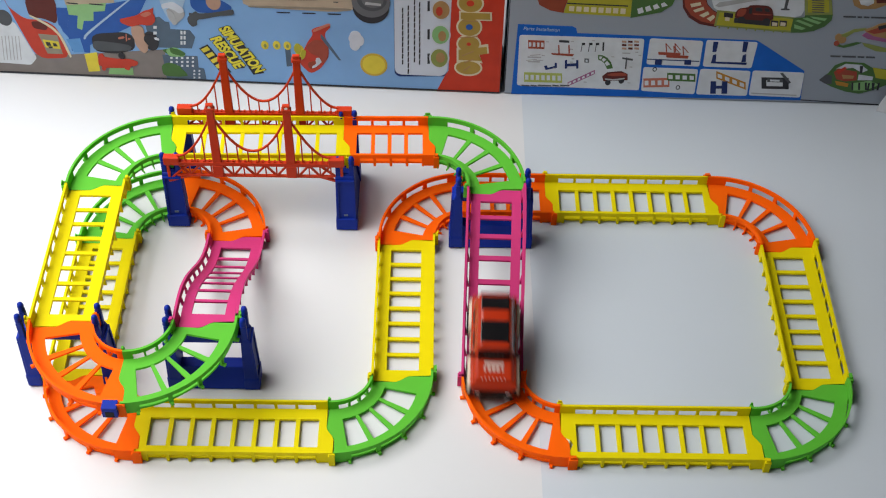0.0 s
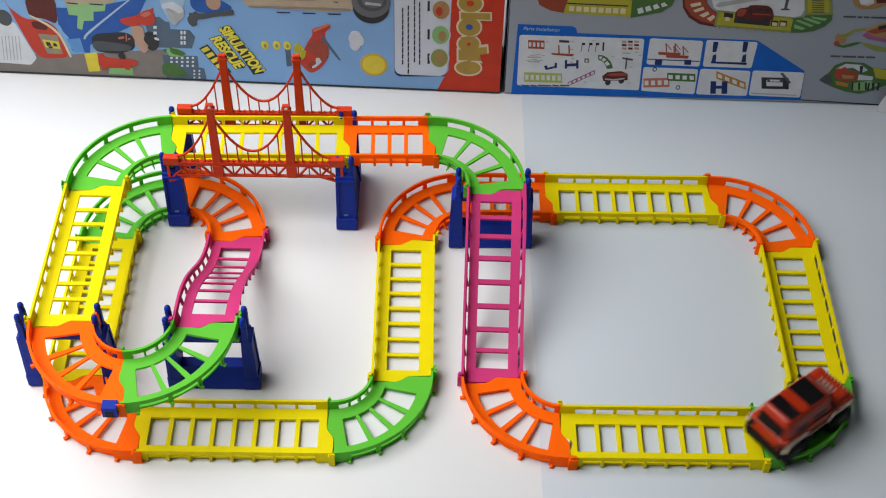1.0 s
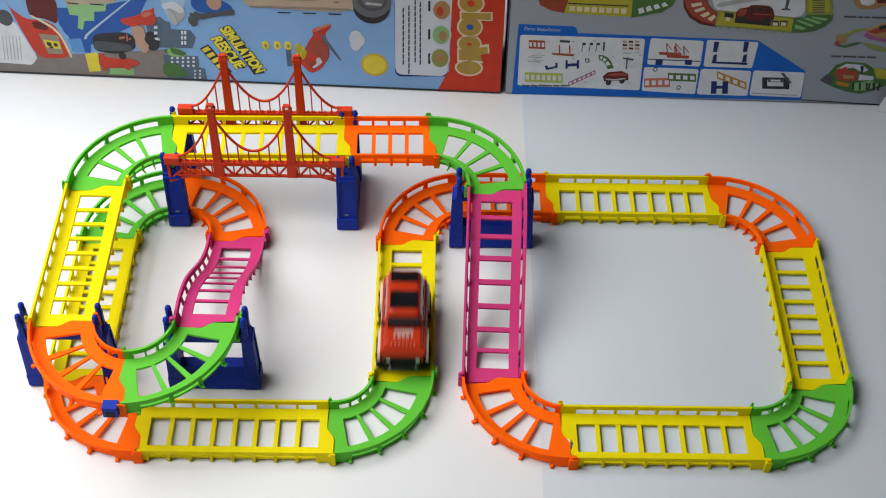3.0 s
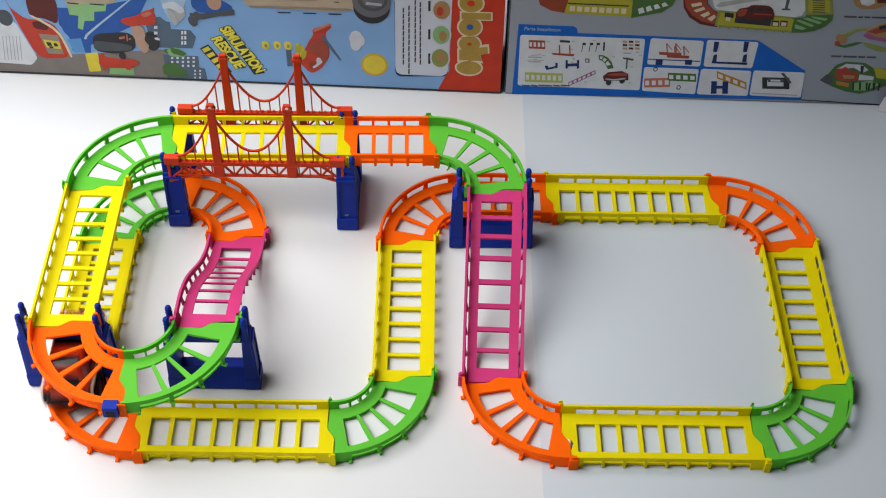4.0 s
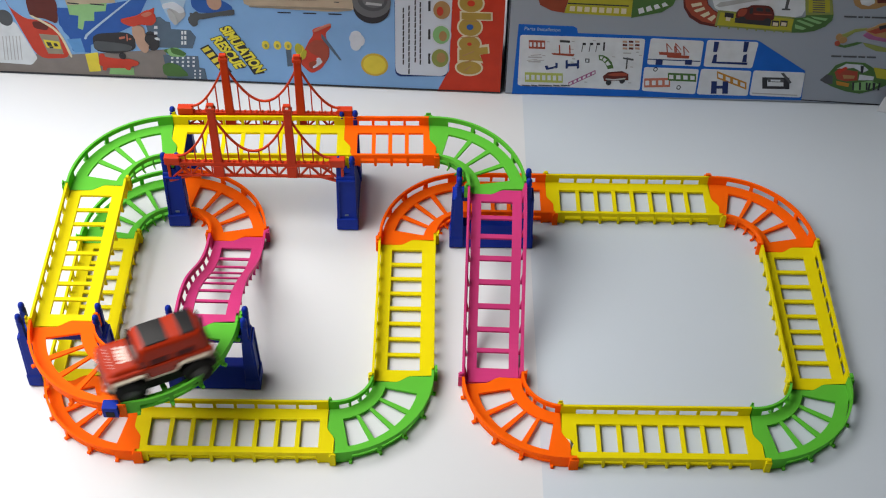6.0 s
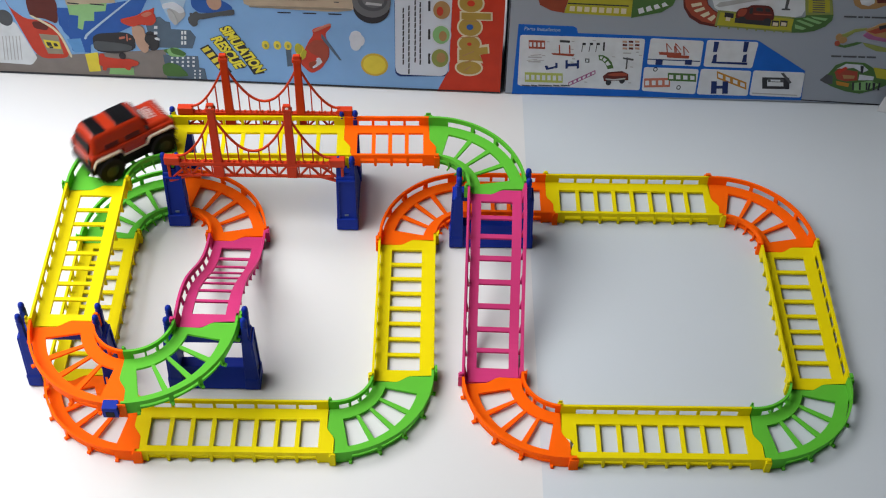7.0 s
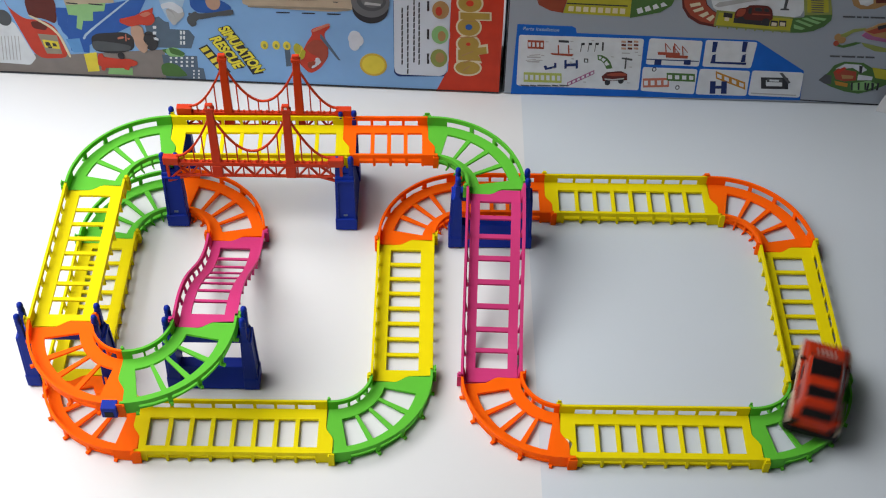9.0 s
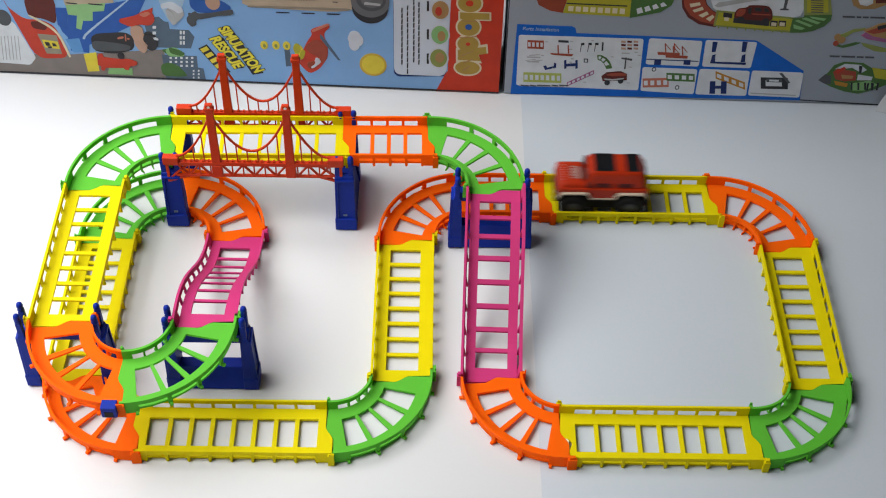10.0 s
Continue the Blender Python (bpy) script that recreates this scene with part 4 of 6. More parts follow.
picture(grey, 'track_print', LIMEPRINT, 3, [(10.3, 26.0), (44.5, 26.0), (45.4, 14.8), (11.0, 14.7)])
picture(grey, 'track_print', LABEL, 4, [(11.4, 23.2), (14.3, 23.2), (14.7, 17.5), (11.7, 17.5)])
picture(grey, 'track_print', LABEL, 4, [(16.3, 23.2), (19.2, 23.2), (19.6, 17.5), (16.6, 17.5)])
picture(grey, 'track_print', LABEL, 4, [(21.1, 23.2), (24.1, 23.2), (24.5, 17.5), (21.5, 17.5)])
picture(grey, 'track_print', LABEL, 4, [(26.0, 23.2), (29.0, 23.2), (29.4, 17.5), (26.4, 17.5)])
picture(grey, 'track_print', LABEL, 4, [(30.9, 23.2), (33.8, 23.2), (34.3, 17.6), (31.3, 17.6)])
picture(grey, 'track_print', LABEL, 4, [(35.8, 23.2), (38.7, 23.2), (39.2, 17.6), (36.2, 17.6)])
picture(grey, 'track_print', LABEL, 4, [(40.7, 23.2), (43.6, 23.2), (44.1, 17.6), (41.1, 17.6)])
picture(grey, 'track_print', MAUVE, 3, [(50.4, 15.6), (73.5, 31.2), (74.0, 26.6), (50.8, 10.9)])
picture(grey, 'track_print', LABEL, 4, [(51.2, 14.9), (53.6, 16.5), (53.8, 14.2), (51.4, 12.6)])
picture(grey, 'track_print', LABEL, 4, [(55.1, 17.6), (57.4, 19.1), (57.6, 16.8), (55.3, 15.2)])
picture(grey, 'track_print', LABEL, 4, [(59.0, 20.2), (61.3, 21.7), (61.5, 19.4), (59.2, 17.8)])
picture(grey, 'track_print', LABEL, 4, [(62.8, 22.8), (65.1, 24.3), (65.3, 22.0), (63.0, 20.4)])
picture(grey, 'track_print', LABEL, 4, [(66.7, 25.4), (69.0, 26.9), (69.2, 24.6), (66.9, 23.0)])
picture(grey, 'track_print', LABEL, 4, [(70.5, 27.9), (72.8, 29.5), (73.0, 27.2), (70.7, 25.6)])
picture(grey, 'print', INK, 3, [(38.9, 64.0), (47.9, 63.7), (48.1, 61.2), (39.1, 61.5)])
picture(grey, 'print', BRICK, 3, [(32.6, 49.1), (53.2, 48.6), (52.4, 46.0), (34.2, 47.2)])
picture(grey, 'print', BRICK, 3, [(38.4, 58.3), (39.6, 58.3), (40.6, 48.7), (39.4, 48.7)])
picture(grey, 'print', BRICK, 3, [(47.4, 58.6), (48.6, 58.7), (49.7, 49.1), (48.4, 49.1)])
picture(grey, 'print', INK, 3, [(59.1, 61.6), (62.1, 61.8), (62.3, 59.2), (59.3, 59.1)])
picture(grey, 'print', INK, 3, [(59.3, 59.1), (59.9, 59.1), (59.5, 51.4), (58.9, 51.4)])
picture(grey, 'print', INK, 3, [(65.5, 61.9), (68.5, 62.0), (68.8, 59.5), (65.8, 59.4)])
picture(grey, 'print', INK, 3, [(65.8, 59.4), (66.4, 59.4), (66.0, 51.7), (65.4, 51.7)])
picture(grey, 'print', INK, 3, [(71.5, 62.1), (74.5, 62.3), (74.7, 59.7), (71.7, 59.6)])
picture(grey, 'print', INK, 3, [(71.7, 59.6), (72.3, 59.6), (72.0, 51.9), (71.4, 51.9)])
picture(grey, 'print', INK, 3, [(77.4, 63.0), (78.9, 63.1), (79.4, 53.5), (77.9, 53.5)])
picture(grey, 'print', NAVY, 3, [(27.6, 33.9), (30.1, 34.7), (31.3, 32.1), (37.2, 34.3), (36.9, 38.2), (39.0, 37.7), (39.4, 32.4), (29.5, 29.4)])
picture(grey, 'print', NAVY, 3, [(45.8, 41.2), (47.7, 41.9), (48.6, 32.1), (46.6, 31.4)])
picture(grey, 'print', NAVY, 3, [(55.8, 41.6), (57.8, 42.3), (58.7, 32.6), (56.7, 31.8)])
picture(grey, 'print', NAVY, 3, [(47.1, 37.3), (57.1, 38.4), (57.4, 35.1), (47.4, 34.1)])
picture(grey, 'print', MAROON, 3, [(80.8, 24.2), (84.9, 29.0), (97.4, 30.9), (103.4, 27.8), (104.2, 20.5), (82.5, 18.3)])
disc(grey, 'print', INK, 4, 86.7, 17.1, 2.5, 3.3, 0.00)
disc(grey, 'print', INK, 4, 98.7, 19.6, 2.5, 3.3, 0.00)
picture(grey, 'print', PEACH, 3, [(94.0, 65.6), (98.0, 65.4), (98.3, 63.2), (94.3, 63.4)])
picture(grey, 'print', MAROON, 3, [(94.5, 61.8), (98.5, 61.6), (98.7, 59.4), (94.7, 59.6)])
picture(grey, 'print', PEACH, 3, [(94.9, 58.0), (98.9, 57.8), (99.2, 55.6), (95.1, 55.8)])
picture(grey, 'print', MAROON, 3, [(99.5, 65.8), (103.5, 65.6), (103.7, 63.4), (99.7, 63.6)])
picture(grey, 'print', PEACH, 3, [(99.9, 62.0), (103.9, 61.8), (104.2, 59.6), (100.2, 59.8)])
picture(grey, 'print', MAROON, 3, [(100.4, 58.2), (104.4, 58.1), (104.6, 55.8), (100.6, 56.0)])
picture(grey, 'print', PEACH, 3, [(104.9, 66.0), (108.9, 65.8), (109.2, 63.6), (105.2, 63.8)])
picture(grey, 'print', MAROON, 3, [(105.4, 62.2), (109.4, 62.1), (109.6, 59.9), (105.6, 60.0)])
picture(grey, 'print', PEACH, 3, [(105.8, 58.4), (109.8, 58.3), (110.1, 56.0), (106.1, 56.2)])
picture(grey, 'text_bar', PALE_INK, 3, [(12.3, 44.4), (24.4, 44.4), (24.4, 43.0), (12.3, 42.9)])
picture(grey, 'text_bar', PALE_INK, 3, [(12.6, 39.2), (23.7, 39.2), (23.8, 37.8), (12.7, 37.7)])
picture(grey, 'text_bar', PALE_INK, 3, [(96.0, 52.3), (103.0, 52.3), (103.2, 50.9), (96.2, 50.9)])
picture(grey, 'text_bar', PALE_INK, 3, [(7.1, 11.1), (48.2, 11.2), (48.3, 9.8), (7.2, 9.7)])
picture(grey, 'text_bar', PALE_INK, 3, [(51.6, 44.0), (54.1, 44.0), (54.2, 42.6), (51.7, 42.6)])
picture(grey, 'print', BRICK, 3, [(127.3, 54.2), (147.4, 53.7), (147.4, 50.5), (128.3, 51.0)])
picture(grey, 'print', BRICK, 3, [(132.5, 64.0), (133.5, 64.0), (135.4, 53.9), (134.4, 53.8)])
picture(grey, 'print', BRICK, 3, [(132.5, 64.0), (133.2, 64.3), (138.9, 57.2), (138.5, 56.6)])
picture(grey, 'print', BRICK, 3, [(140.4, 64.3), (141.4, 64.3), (143.4, 54.2), (142.4, 54.2)])
picture(grey, 'print', BRICK, 3, [(140.4, 64.3), (141.1, 64.6), (146.9, 57.5), (146.5, 56.9)])
picture(grey, 'print', BRICK, 3, [(134.7, 51.3), (154.9, 50.8), (154.8, 47.6), (135.7, 48.1)])
picture(grey, 'print', BRICK, 3, [(139.9, 61.1), (140.9, 61.1), (142.8, 51.0), (141.8, 50.9)])
picture(grey, 'print', BRICK, 3, [(139.9, 61.1), (140.5, 61.4), (146.3, 54.3), (145.9, 53.7)])
picture(grey, 'print', BRICK, 3, [(147.8, 61.4), (148.8, 61.4), (150.8, 51.3), (149.8, 51.2)])
picture(grey, 'print', BRICK, 3, [(147.8, 61.4), (148.5, 61.7), (154.3, 54.6), (153.9, 54.0)])
picture(grey, 'print', NAVY, 3, [(126.0, 45.1), (132.1, 45.0), (132.3, 39.5), (126.2, 39.6)])
picture(grey, 'print', NAVY, 3, [(152.0, 46.2), (158.1, 46.1), (158.4, 40.6), (152.3, 40.7)])
picture(grey, 'print', NAVY, 3, [(118.4, 46.1), (165.2, 45.4), (165.4, 44.4), (118.5, 45.1)])
picture(grey, 'track_print', SALMON, 3, [(118.2, 23.1), (141.4, 24.8), (142.9, 14.1), (119.5, 12.5)])
picture(grey, 'track_print', LABEL, 4, [(119.6, 20.5), (123.0, 20.8), (123.7, 15.5), (120.2, 15.2)])
picture(grey, 'track_print', LABEL, 4, [(125.4, 21.0), (128.9, 21.2), (129.6, 15.9), (126.1, 15.6)])
picture(grey, 'track_print', LABEL, 4, [(131.2, 21.4), (134.7, 21.6), (135.4, 16.3), (131.9, 16.0)])
picture(grey, 'track_print', LABEL, 4, [(137.0, 21.8), (140.5, 22.0), (141.2, 16.7), (137.7, 16.5)])
picture(grey, 'track_print', BUSH, 3, [(138.6, 30.6), (164.0, 30.3), (165.4, 21.1), (139.8, 21.4)])
picture(grey, 'track_print', LABEL, 4, [(140.0, 28.3), (143.8, 28.2), (144.5, 23.6), (140.7, 23.7)])
picture(grey, 'track_print', LABEL, 4, [(146.4, 28.2), (150.2, 28.2), (150.9, 23.6), (147.0, 23.6)])
picture(grey, 'track_print', LABEL, 4, [(152.8, 28.1), (156.6, 28.1), (157.3, 23.5), (153.4, 23.5)])
picture(grey, 'track_print', LABEL, 4, [(159.1, 28.1), (162.9, 28.0), (163.6, 23.4), (159.8, 23.5)])
disc(grey, 'print', INK, 3, 127.0, 34.1, 2.0, 2.6, 0.60)
disc(grey, 'print', INK, 3, 150.6, 13.8, 2.0, 2.7, 0.60)
picture(grey, 'print', NAVY, 3, [(174.2, 67.5), (178.7, 67.4), (178.5, 56.3), (175.1, 56.1)])
picture(grey, 'print', NAVY, 3, [(176.2, 52.3), (179.0, 53.7), (179.9, 44.7), (175.9, 44.6)])
picture(grey, 'print', NAVY, 3, [(200.3, 68.6), (204.8, 68.4), (204.8, 57.3), (201.3, 57.2)])
picture(grey, 'print', NAVY, 3, [(202.5, 53.4), (205.3, 54.8), (206.4, 45.8), (202.4, 45.6)])
picture(grey, 'print', NAVY, 3, [(175.8, 45.2), (207.5, 45.2), (207.4, 42.6), (175.6, 43.2)])
picture(grey, 'track_print', AMBER, 3, [(182.1, 34.4), (210.6, 22.3), (212.1, 13.7), (183.5, 25.8)])
picture(grey, 'track_print', LABEL, 4, [(183.7, 31.7), (188.0, 29.9), (188.7, 25.6), (184.4, 27.4)])
picture(grey, 'track_print', LABEL, 4, [(190.8, 28.7), (195.1, 26.9), (195.8, 22.6), (191.5, 24.4)])
picture(grey, 'track_print', LABEL, 4, [(197.9, 25.7), (202.2, 23.9), (203.0, 19.5), (198.7, 21.4)])
picture(grey, 'track_print', LABEL, 4, [(205.1, 22.6), (209.4, 20.8), (210.1, 16.5), (205.8, 18.3)])
picture(grey, 'print', NAVY, 3, [(179.0, 22.3), (184.0, 22.5), (185.9, 7.8), (180.8, 7.6)])
picture(grey, 'print', NAVY, 3, [(189.1, 22.7), (194.1, 23.0), (196.1, 8.3), (191.0, 8.0)])
picture(grey, 'print', NAVY, 3, [(181.8, 17.1), (193.0, 17.6), (193.6, 14.2), (182.4, 13.8)])
picture(grey, 'track_print', INK, 3, [(223.6, 28.8), (247.9, 29.2), (250.6, 15.9), (226.1, 15.6)])
picture(grey, 'track_print', LABEL, 4, [(228.6, 25.6), (243.2, 25.8), (244.5, 19.2), (229.9, 19.0)])
picture(grey, 'track_print', SLATE, 4, [(228.9, 27.7), (243.1, 27.6), (243.9, 23.7), (229.6, 23.8)])
picture(grey, 'track_print', LABEL, 5, [(231.6, 26.7), (240.2, 26.7), (240.6, 24.7), (232.0, 24.7)])
picture(grey, 'print', SLATE, 5, [(239.3, 34.1), (241.7, 34.9), (251.0, 24.0), (249.2, 22.6)])
picture(grey, 'text_bar', PALE_INK, 3, [(217.8, 10.5), (259.0, 9.5), (259.3, 8.2), (218.0, 9.2)])
picture(grey, 'track_print', BRICKDARK, 2, [(15.9, 110.4), (43.9, 111.5), (41.0, 99.3), (40.5, 93.8), (29.1, 95.8), (19.0, 101.5)])
picture(grey, 'track_print', OLIVEY, 2, [(43.9, 111.5), (97.8, 113.5), (98.4, 91.8), (40.5, 93.8)])
picture(grey, 'track_print', CREAM, 3, [(44.8, 101.3), (49.2, 101.2), (49.1, 96.0), (44.7, 96.1)])
picture(grey, 'track_print', CREAM, 3, [(51.1, 101.2), (55.5, 101.0), (55.5, 95.8), (51.1, 96.0)])
picture(grey, 'track_print', CREAM, 3, [(57.5, 101.1), (61.8, 100.9), (61.9, 95.7), (57.5, 95.8)])
picture(grey, 'track_print', CREAM, 3, [(63.8, 100.9), (68.2, 100.8), (68.2, 95.5), (63.8, 95.6)])
picture(grey, 'track_print', CREAM, 3, [(70.1, 100.8), (74.5, 100.7), (74.6, 95.3), (70.2, 95.4)])
picture(grey, 'track_print', CREAM, 3, [(76.5, 100.7), (80.9, 100.6), (81.0, 95.1), (76.5, 95.3)])
picture(grey, 'track_print', CREAM, 3, [(82.8, 100.6), (87.2, 100.5), (87.3, 95.0), (82.9, 95.1)])
picture(grey, 'track_print', CREAM, 3, [(89.1, 100.5), (93.5, 100.4), (93.7, 94.8), (89.3, 94.9)])
picture(grey, 'track_print', INK, 3, [(42.5, 104.8), (95.1, 103.9), (95.2, 102.7), (42.6, 103.6)])
picture(grey, 'track_print', BUSH, 2, [(97.8, 113.5), (135.3, 115.0), (132.7, 105.3), (124.1, 97.7), (98.6, 90.6)])
picture(grey, 'track_print', LABEL, 3, [(103.3, 100.6), (107.4, 102.5), (109.5, 97.2), (104.9, 95.2)])
picture(grey, 'track_print', LABEL, 3, [(109.8, 102.6), (113.4, 104.6), (116.0, 99.8), (111.4, 97.8)])
picture(grey, 'track_print', LABEL, 3, [(116.3, 104.7), (119.5, 106.6), (122.5, 102.5), (117.9, 100.5)])
picture(grey, 'track_print', LABEL, 3, [(122.9, 106.7), (125.5, 108.6), (128.9, 105.2), (124.3, 103.2)])
picture(grey, 'track_print', MAROON, 2, [(140.0, 115.2), (142.3, 103.3), (148.6, 93.2), (158.9, 86.3), (174.1, 83.5), (175.8, 97.3), (168.2, 101.9), (162.9, 107.7), (160.2, 116.0)])
picture(grey, 'track_print', BRICK, 3, [(141.5, 115.2), (144.0, 104.6), (150.2, 95.7), (159.9, 89.4), (173.7, 86.2), (175.9, 96.7), (168.9, 100.7), (162.5, 107.1), (159.2, 115.9)])
picture(grey, 'track_print', CREAM, 4, [(147.9, 107.7), (156.3, 109.8), (157.7, 106.9), (149.4, 104.2)])
picture(grey, 'track_print', CREAM, 4, [(151.3, 101.2), (159.4, 105.2), (160.9, 102.2), (153.6, 98.9)])
picture(grey, 'track_print', CREAM, 4, [(157.4, 96.0), (164.0, 100.5), (166.0, 97.5), (161.2, 93.7)])
picture(grey, 'track_print', CREAM, 4, [(164.3, 92.6), (169.5, 97.1), (171.3, 94.7), (168.2, 89.7)])
picture(grey, 'track_print', LABEL, 2, [(164.0, 116.1), (243.2, 119.2), (246.2, 104.9), (244.6, 98.8), (236.4, 95.7), (175.4, 99.7), (168.8, 104.3)])
picture(grey, 'track_print', OLIVE, 3, [(172.1, 102.0), (239.1, 96.8), (239.6, 80.2), (171.9, 84.9)])
picture(grey, 'track_print', OLIVEY, 4, [(174.4, 99.7), (238.6, 94.9), (238.6, 82.6), (173.7, 86.2)])
picture(grey, 'track_print', INK, 5, [(178.3, 99.8), (186.2, 98.9), (186.5, 94.1), (178.6, 95.0)])
picture(grey, 'track_print', CREAM, 6, [(180.0, 95.1), (184.0, 94.6), (184.1, 90.9), (180.2, 91.4)])
picture(grey, 'track_print', INK, 5, [(187.9, 94.8), (219.4, 92.9), (219.6, 86.8), (188.3, 89.3)])
picture(grey, 'track_print', INK, 5, [(219.9, 93.0), (226.3, 92.6), (227.0, 86.5), (220.6, 86.8)])
picture(grey, 'track_print', CREAM, 6, [(221.2, 91.2), (225.7, 90.7), (226.0, 87.1), (221.5, 87.5)])
picture(grey, 'track_print', INK, 5, [(227.2, 93.2), (233.6, 92.9), (234.3, 86.8), (227.9, 87.1)])
picture(grey, 'track_print', CREAM, 6, [(228.5, 91.5), (233.0, 91.0), (233.2, 87.3), (228.7, 87.8)])
picture(grey, 'track_print', OLIVE, 5, [(176.0, 84.1), (177.2, 84.1), (177.2, 82.6), (176.0, 82.7)])
picture(grey, 'track_print', OLIVE, 5, [(183.9, 83.7), (185.1, 83.6), (185.1, 82.2), (183.9, 82.3)])
picture(grey, 'track_print', OLIVE, 5, [(191.8, 83.3), (193.0, 83.2), (193.1, 81.8), (191.9, 81.9)])
picture(grey, 'track_print', OLIVE, 5, [(199.8, 82.9), (201.0, 82.8), (201.0, 81.4), (199.8, 81.4)])
picture(grey, 'track_print', OLIVE, 5, [(207.7, 82.4), (208.9, 82.4), (209.0, 80.9), (207.8, 81.0)])
picture(grey, 'track_print', OLIVE, 5, [(215.6, 82.0), (216.8, 81.9), (216.9, 80.5), (215.7, 80.6)])
picture(grey, 'track_print', OLIVE, 5, [(223.6, 81.6), (224.8, 81.5), (224.9, 80.1), (223.7, 80.2)])
picture(grey, 'track_print', OLIVE, 5, [(231.5, 81.1), (232.7, 81.1), (232.8, 79.6), (231.6, 79.7)])
picture(grey, 'track_print', BUSH, 3, [(236.5, 95.4), (247.8, 97.1), (248.0, 100.8), (271.3, 101.1), (271.7, 95.0), (267.3, 88.1), (258.7, 82.8), (249.3, 80.6), (239.6, 80.2)])
picture(grey, 'track_print', LEAF, 4, [(240.9, 93.2), (243.5, 94.5), (257.4, 88.9), (255.3, 87.0)])
picture(grey, 'track_print', LEAF, 4, [(246.2, 95.8), (249.8, 97.2), (263.5, 92.2), (261.0, 90.3)])
picture(grey, 'track_print', LEAF, 4, [(240.6, 89.5), (251.2, 85.6), (248.7, 83.6), (241.5, 85.2)])
picture(grey, 'track_print', LEAF, 4, [(252.4, 98.5), (267.4, 96.7), (266.0, 94.2), (255.8, 96.2)])
picture(grey, 'track_print', OLIVE, 3, [(243.2, 119.2), (266.0, 120.0), (271.3, 101.1), (247.8, 99.5)])
picture(grey, 'track_print', OLIVEY, 4, [(246.1, 119.3), (263.7, 119.9), (267.8, 103.4), (249.6, 102.6)])
picture(grey, 'track_print', SLATE, 5, [(250.1, 115.9), (260.7, 115.8), (260.9, 114.9), (250.4, 114.9)])
picture(grey, 'track_print', SLATE, 5, [(250.7, 113.5), (261.3, 113.4), (261.5, 112.5), (250.9, 112.6)])
picture(grey, 'track_print', SLATE, 5, [(251.2, 111.1), (261.8, 111.1), (262.0, 110.1), (251.4, 110.2)])
picture(grey, 'track_print', SLATE, 5, [(251.7, 108.8), (262.3, 108.7), (262.5, 107.7), (251.9, 107.8)])
picture(grey, 'track_print', SLATE, 5, [(252.2, 106.4), (262.8, 106.3), (263.0, 105.3), (252.4, 105.4)])
picture(grey, 'track_print', SLATE, 5, [(252.7, 104.0), (263.4, 103.9), (263.6, 102.9), (252.9, 103.0)])
picture(grey, 'car_print', MAROON, 6, [(188.0, 94.1), (187.9, 100.2), (190.1, 104.5), (197.6, 106.0), (199.0, 108.5), (214.5, 108.5), (218.6, 105.1), (220.7, 99.1), (221.4, 93.0), (207.8, 92.5)])
picture(grey, 'car_print', BRICK, 7, [(189.3, 100.9), (191.0, 104.6), (196.8, 104.8), (196.7, 100.0), (194.4, 96.2), (189.5, 96.6)])
picture(grey, 'car_print', CHARCOAL, 7, [(198.6, 105.5), (201.3, 106.8), (202.1, 99.6), (199.2, 99.5)])
picture(grey, 'car_print', CHARCOAL, 7, [(203.8, 106.3), (209.6, 106.2), (210.8, 102.3), (204.5, 102.7)])
picture(grey, 'car_print', CHARCOAL, 7, [(211.6, 106.0), (215.6, 105.5), (217.2, 102.0), (212.8, 102.4)])
picture(grey, 'car_print', BRICK, 7, [(202.5, 100.2), (219.1, 99.6), (219.4, 98.4), (202.8, 98.7)])
disc(grey, 'car_print', INK, 7, 194.1, 92.6, 3.4, 3.6, 0.00)
disc(grey, 'car_print', INK, 7, 215.8, 91.6, 3.4, 3.6, 0.00)
picture(grey, 'track_print', SLATE, 3, [(228.2, 117.4), (231.1, 117.5), (230.9, 106.1), (233.5, 105.6), (233.3, 104.1), (226.0, 104.1), (226.2, 105.7), (228.5, 106.0)])
picture(grey, 'track_print', PALE_INK, 3, [(169.4, 106.7), (172.6, 110.5), (207.9, 117.8), (213.7, 118.0), (208.5, 114.8), (172.5, 105.1)])
picture(grey, 'track_print', TAN, 2, [(282.7, 120.7), (312.5, 121.8), (314.8, 113.0), (306.3, 108.5), (293.9, 107.7), (287.3, 111.3)])
picture(grey, 'track_print', LABEL, 3, [(287.9, 120.9), (301.6, 121.4), (303.4, 114.4), (298.9, 111.2), (292.7, 112.7)])
picture(grey, 'track_print', MAROON, 3, [(303.1, 121.5), (312.5, 121.8), (314.2, 115.4), (305.8, 114.4)])
picture(grey, 'track_print', OLIVE, 2, [(278.4, 78.0), (285.7, 80.8), (293.3, 86.0), (303.6, 87.7), (303.3, 85.2), (294.1, 82.6), (288.1, 76.5)])
disc(grey, 'track_print', TAN, 3, 281.6, 76.9, 2.9, 3.7, 0.00)
disc(grey, 'track_print', TAN, 4, 285.8, 73.9, 3.4, 3.7, 0.00)
disc(grey, 'track_print', BRICK, 3, 281.7, 70.0, 2.5, 2.8, 0.00)
picture(grey, 'track_print', BUSH, 2, [(279.1, 70.5), (287.7, 67.7), (298.6, 71.9), (303.6, 71.5), (297.5, 68.1), (289.3, 65.2), (282.0, 66.8)])
picture(grey, 'track_print', OLIVE, 2, [(303.6, 71.5), (313.5, 69.3), (326.7, 66.1), (327.8, 61.7), (317.7, 62.5), (306.5, 67.8)])
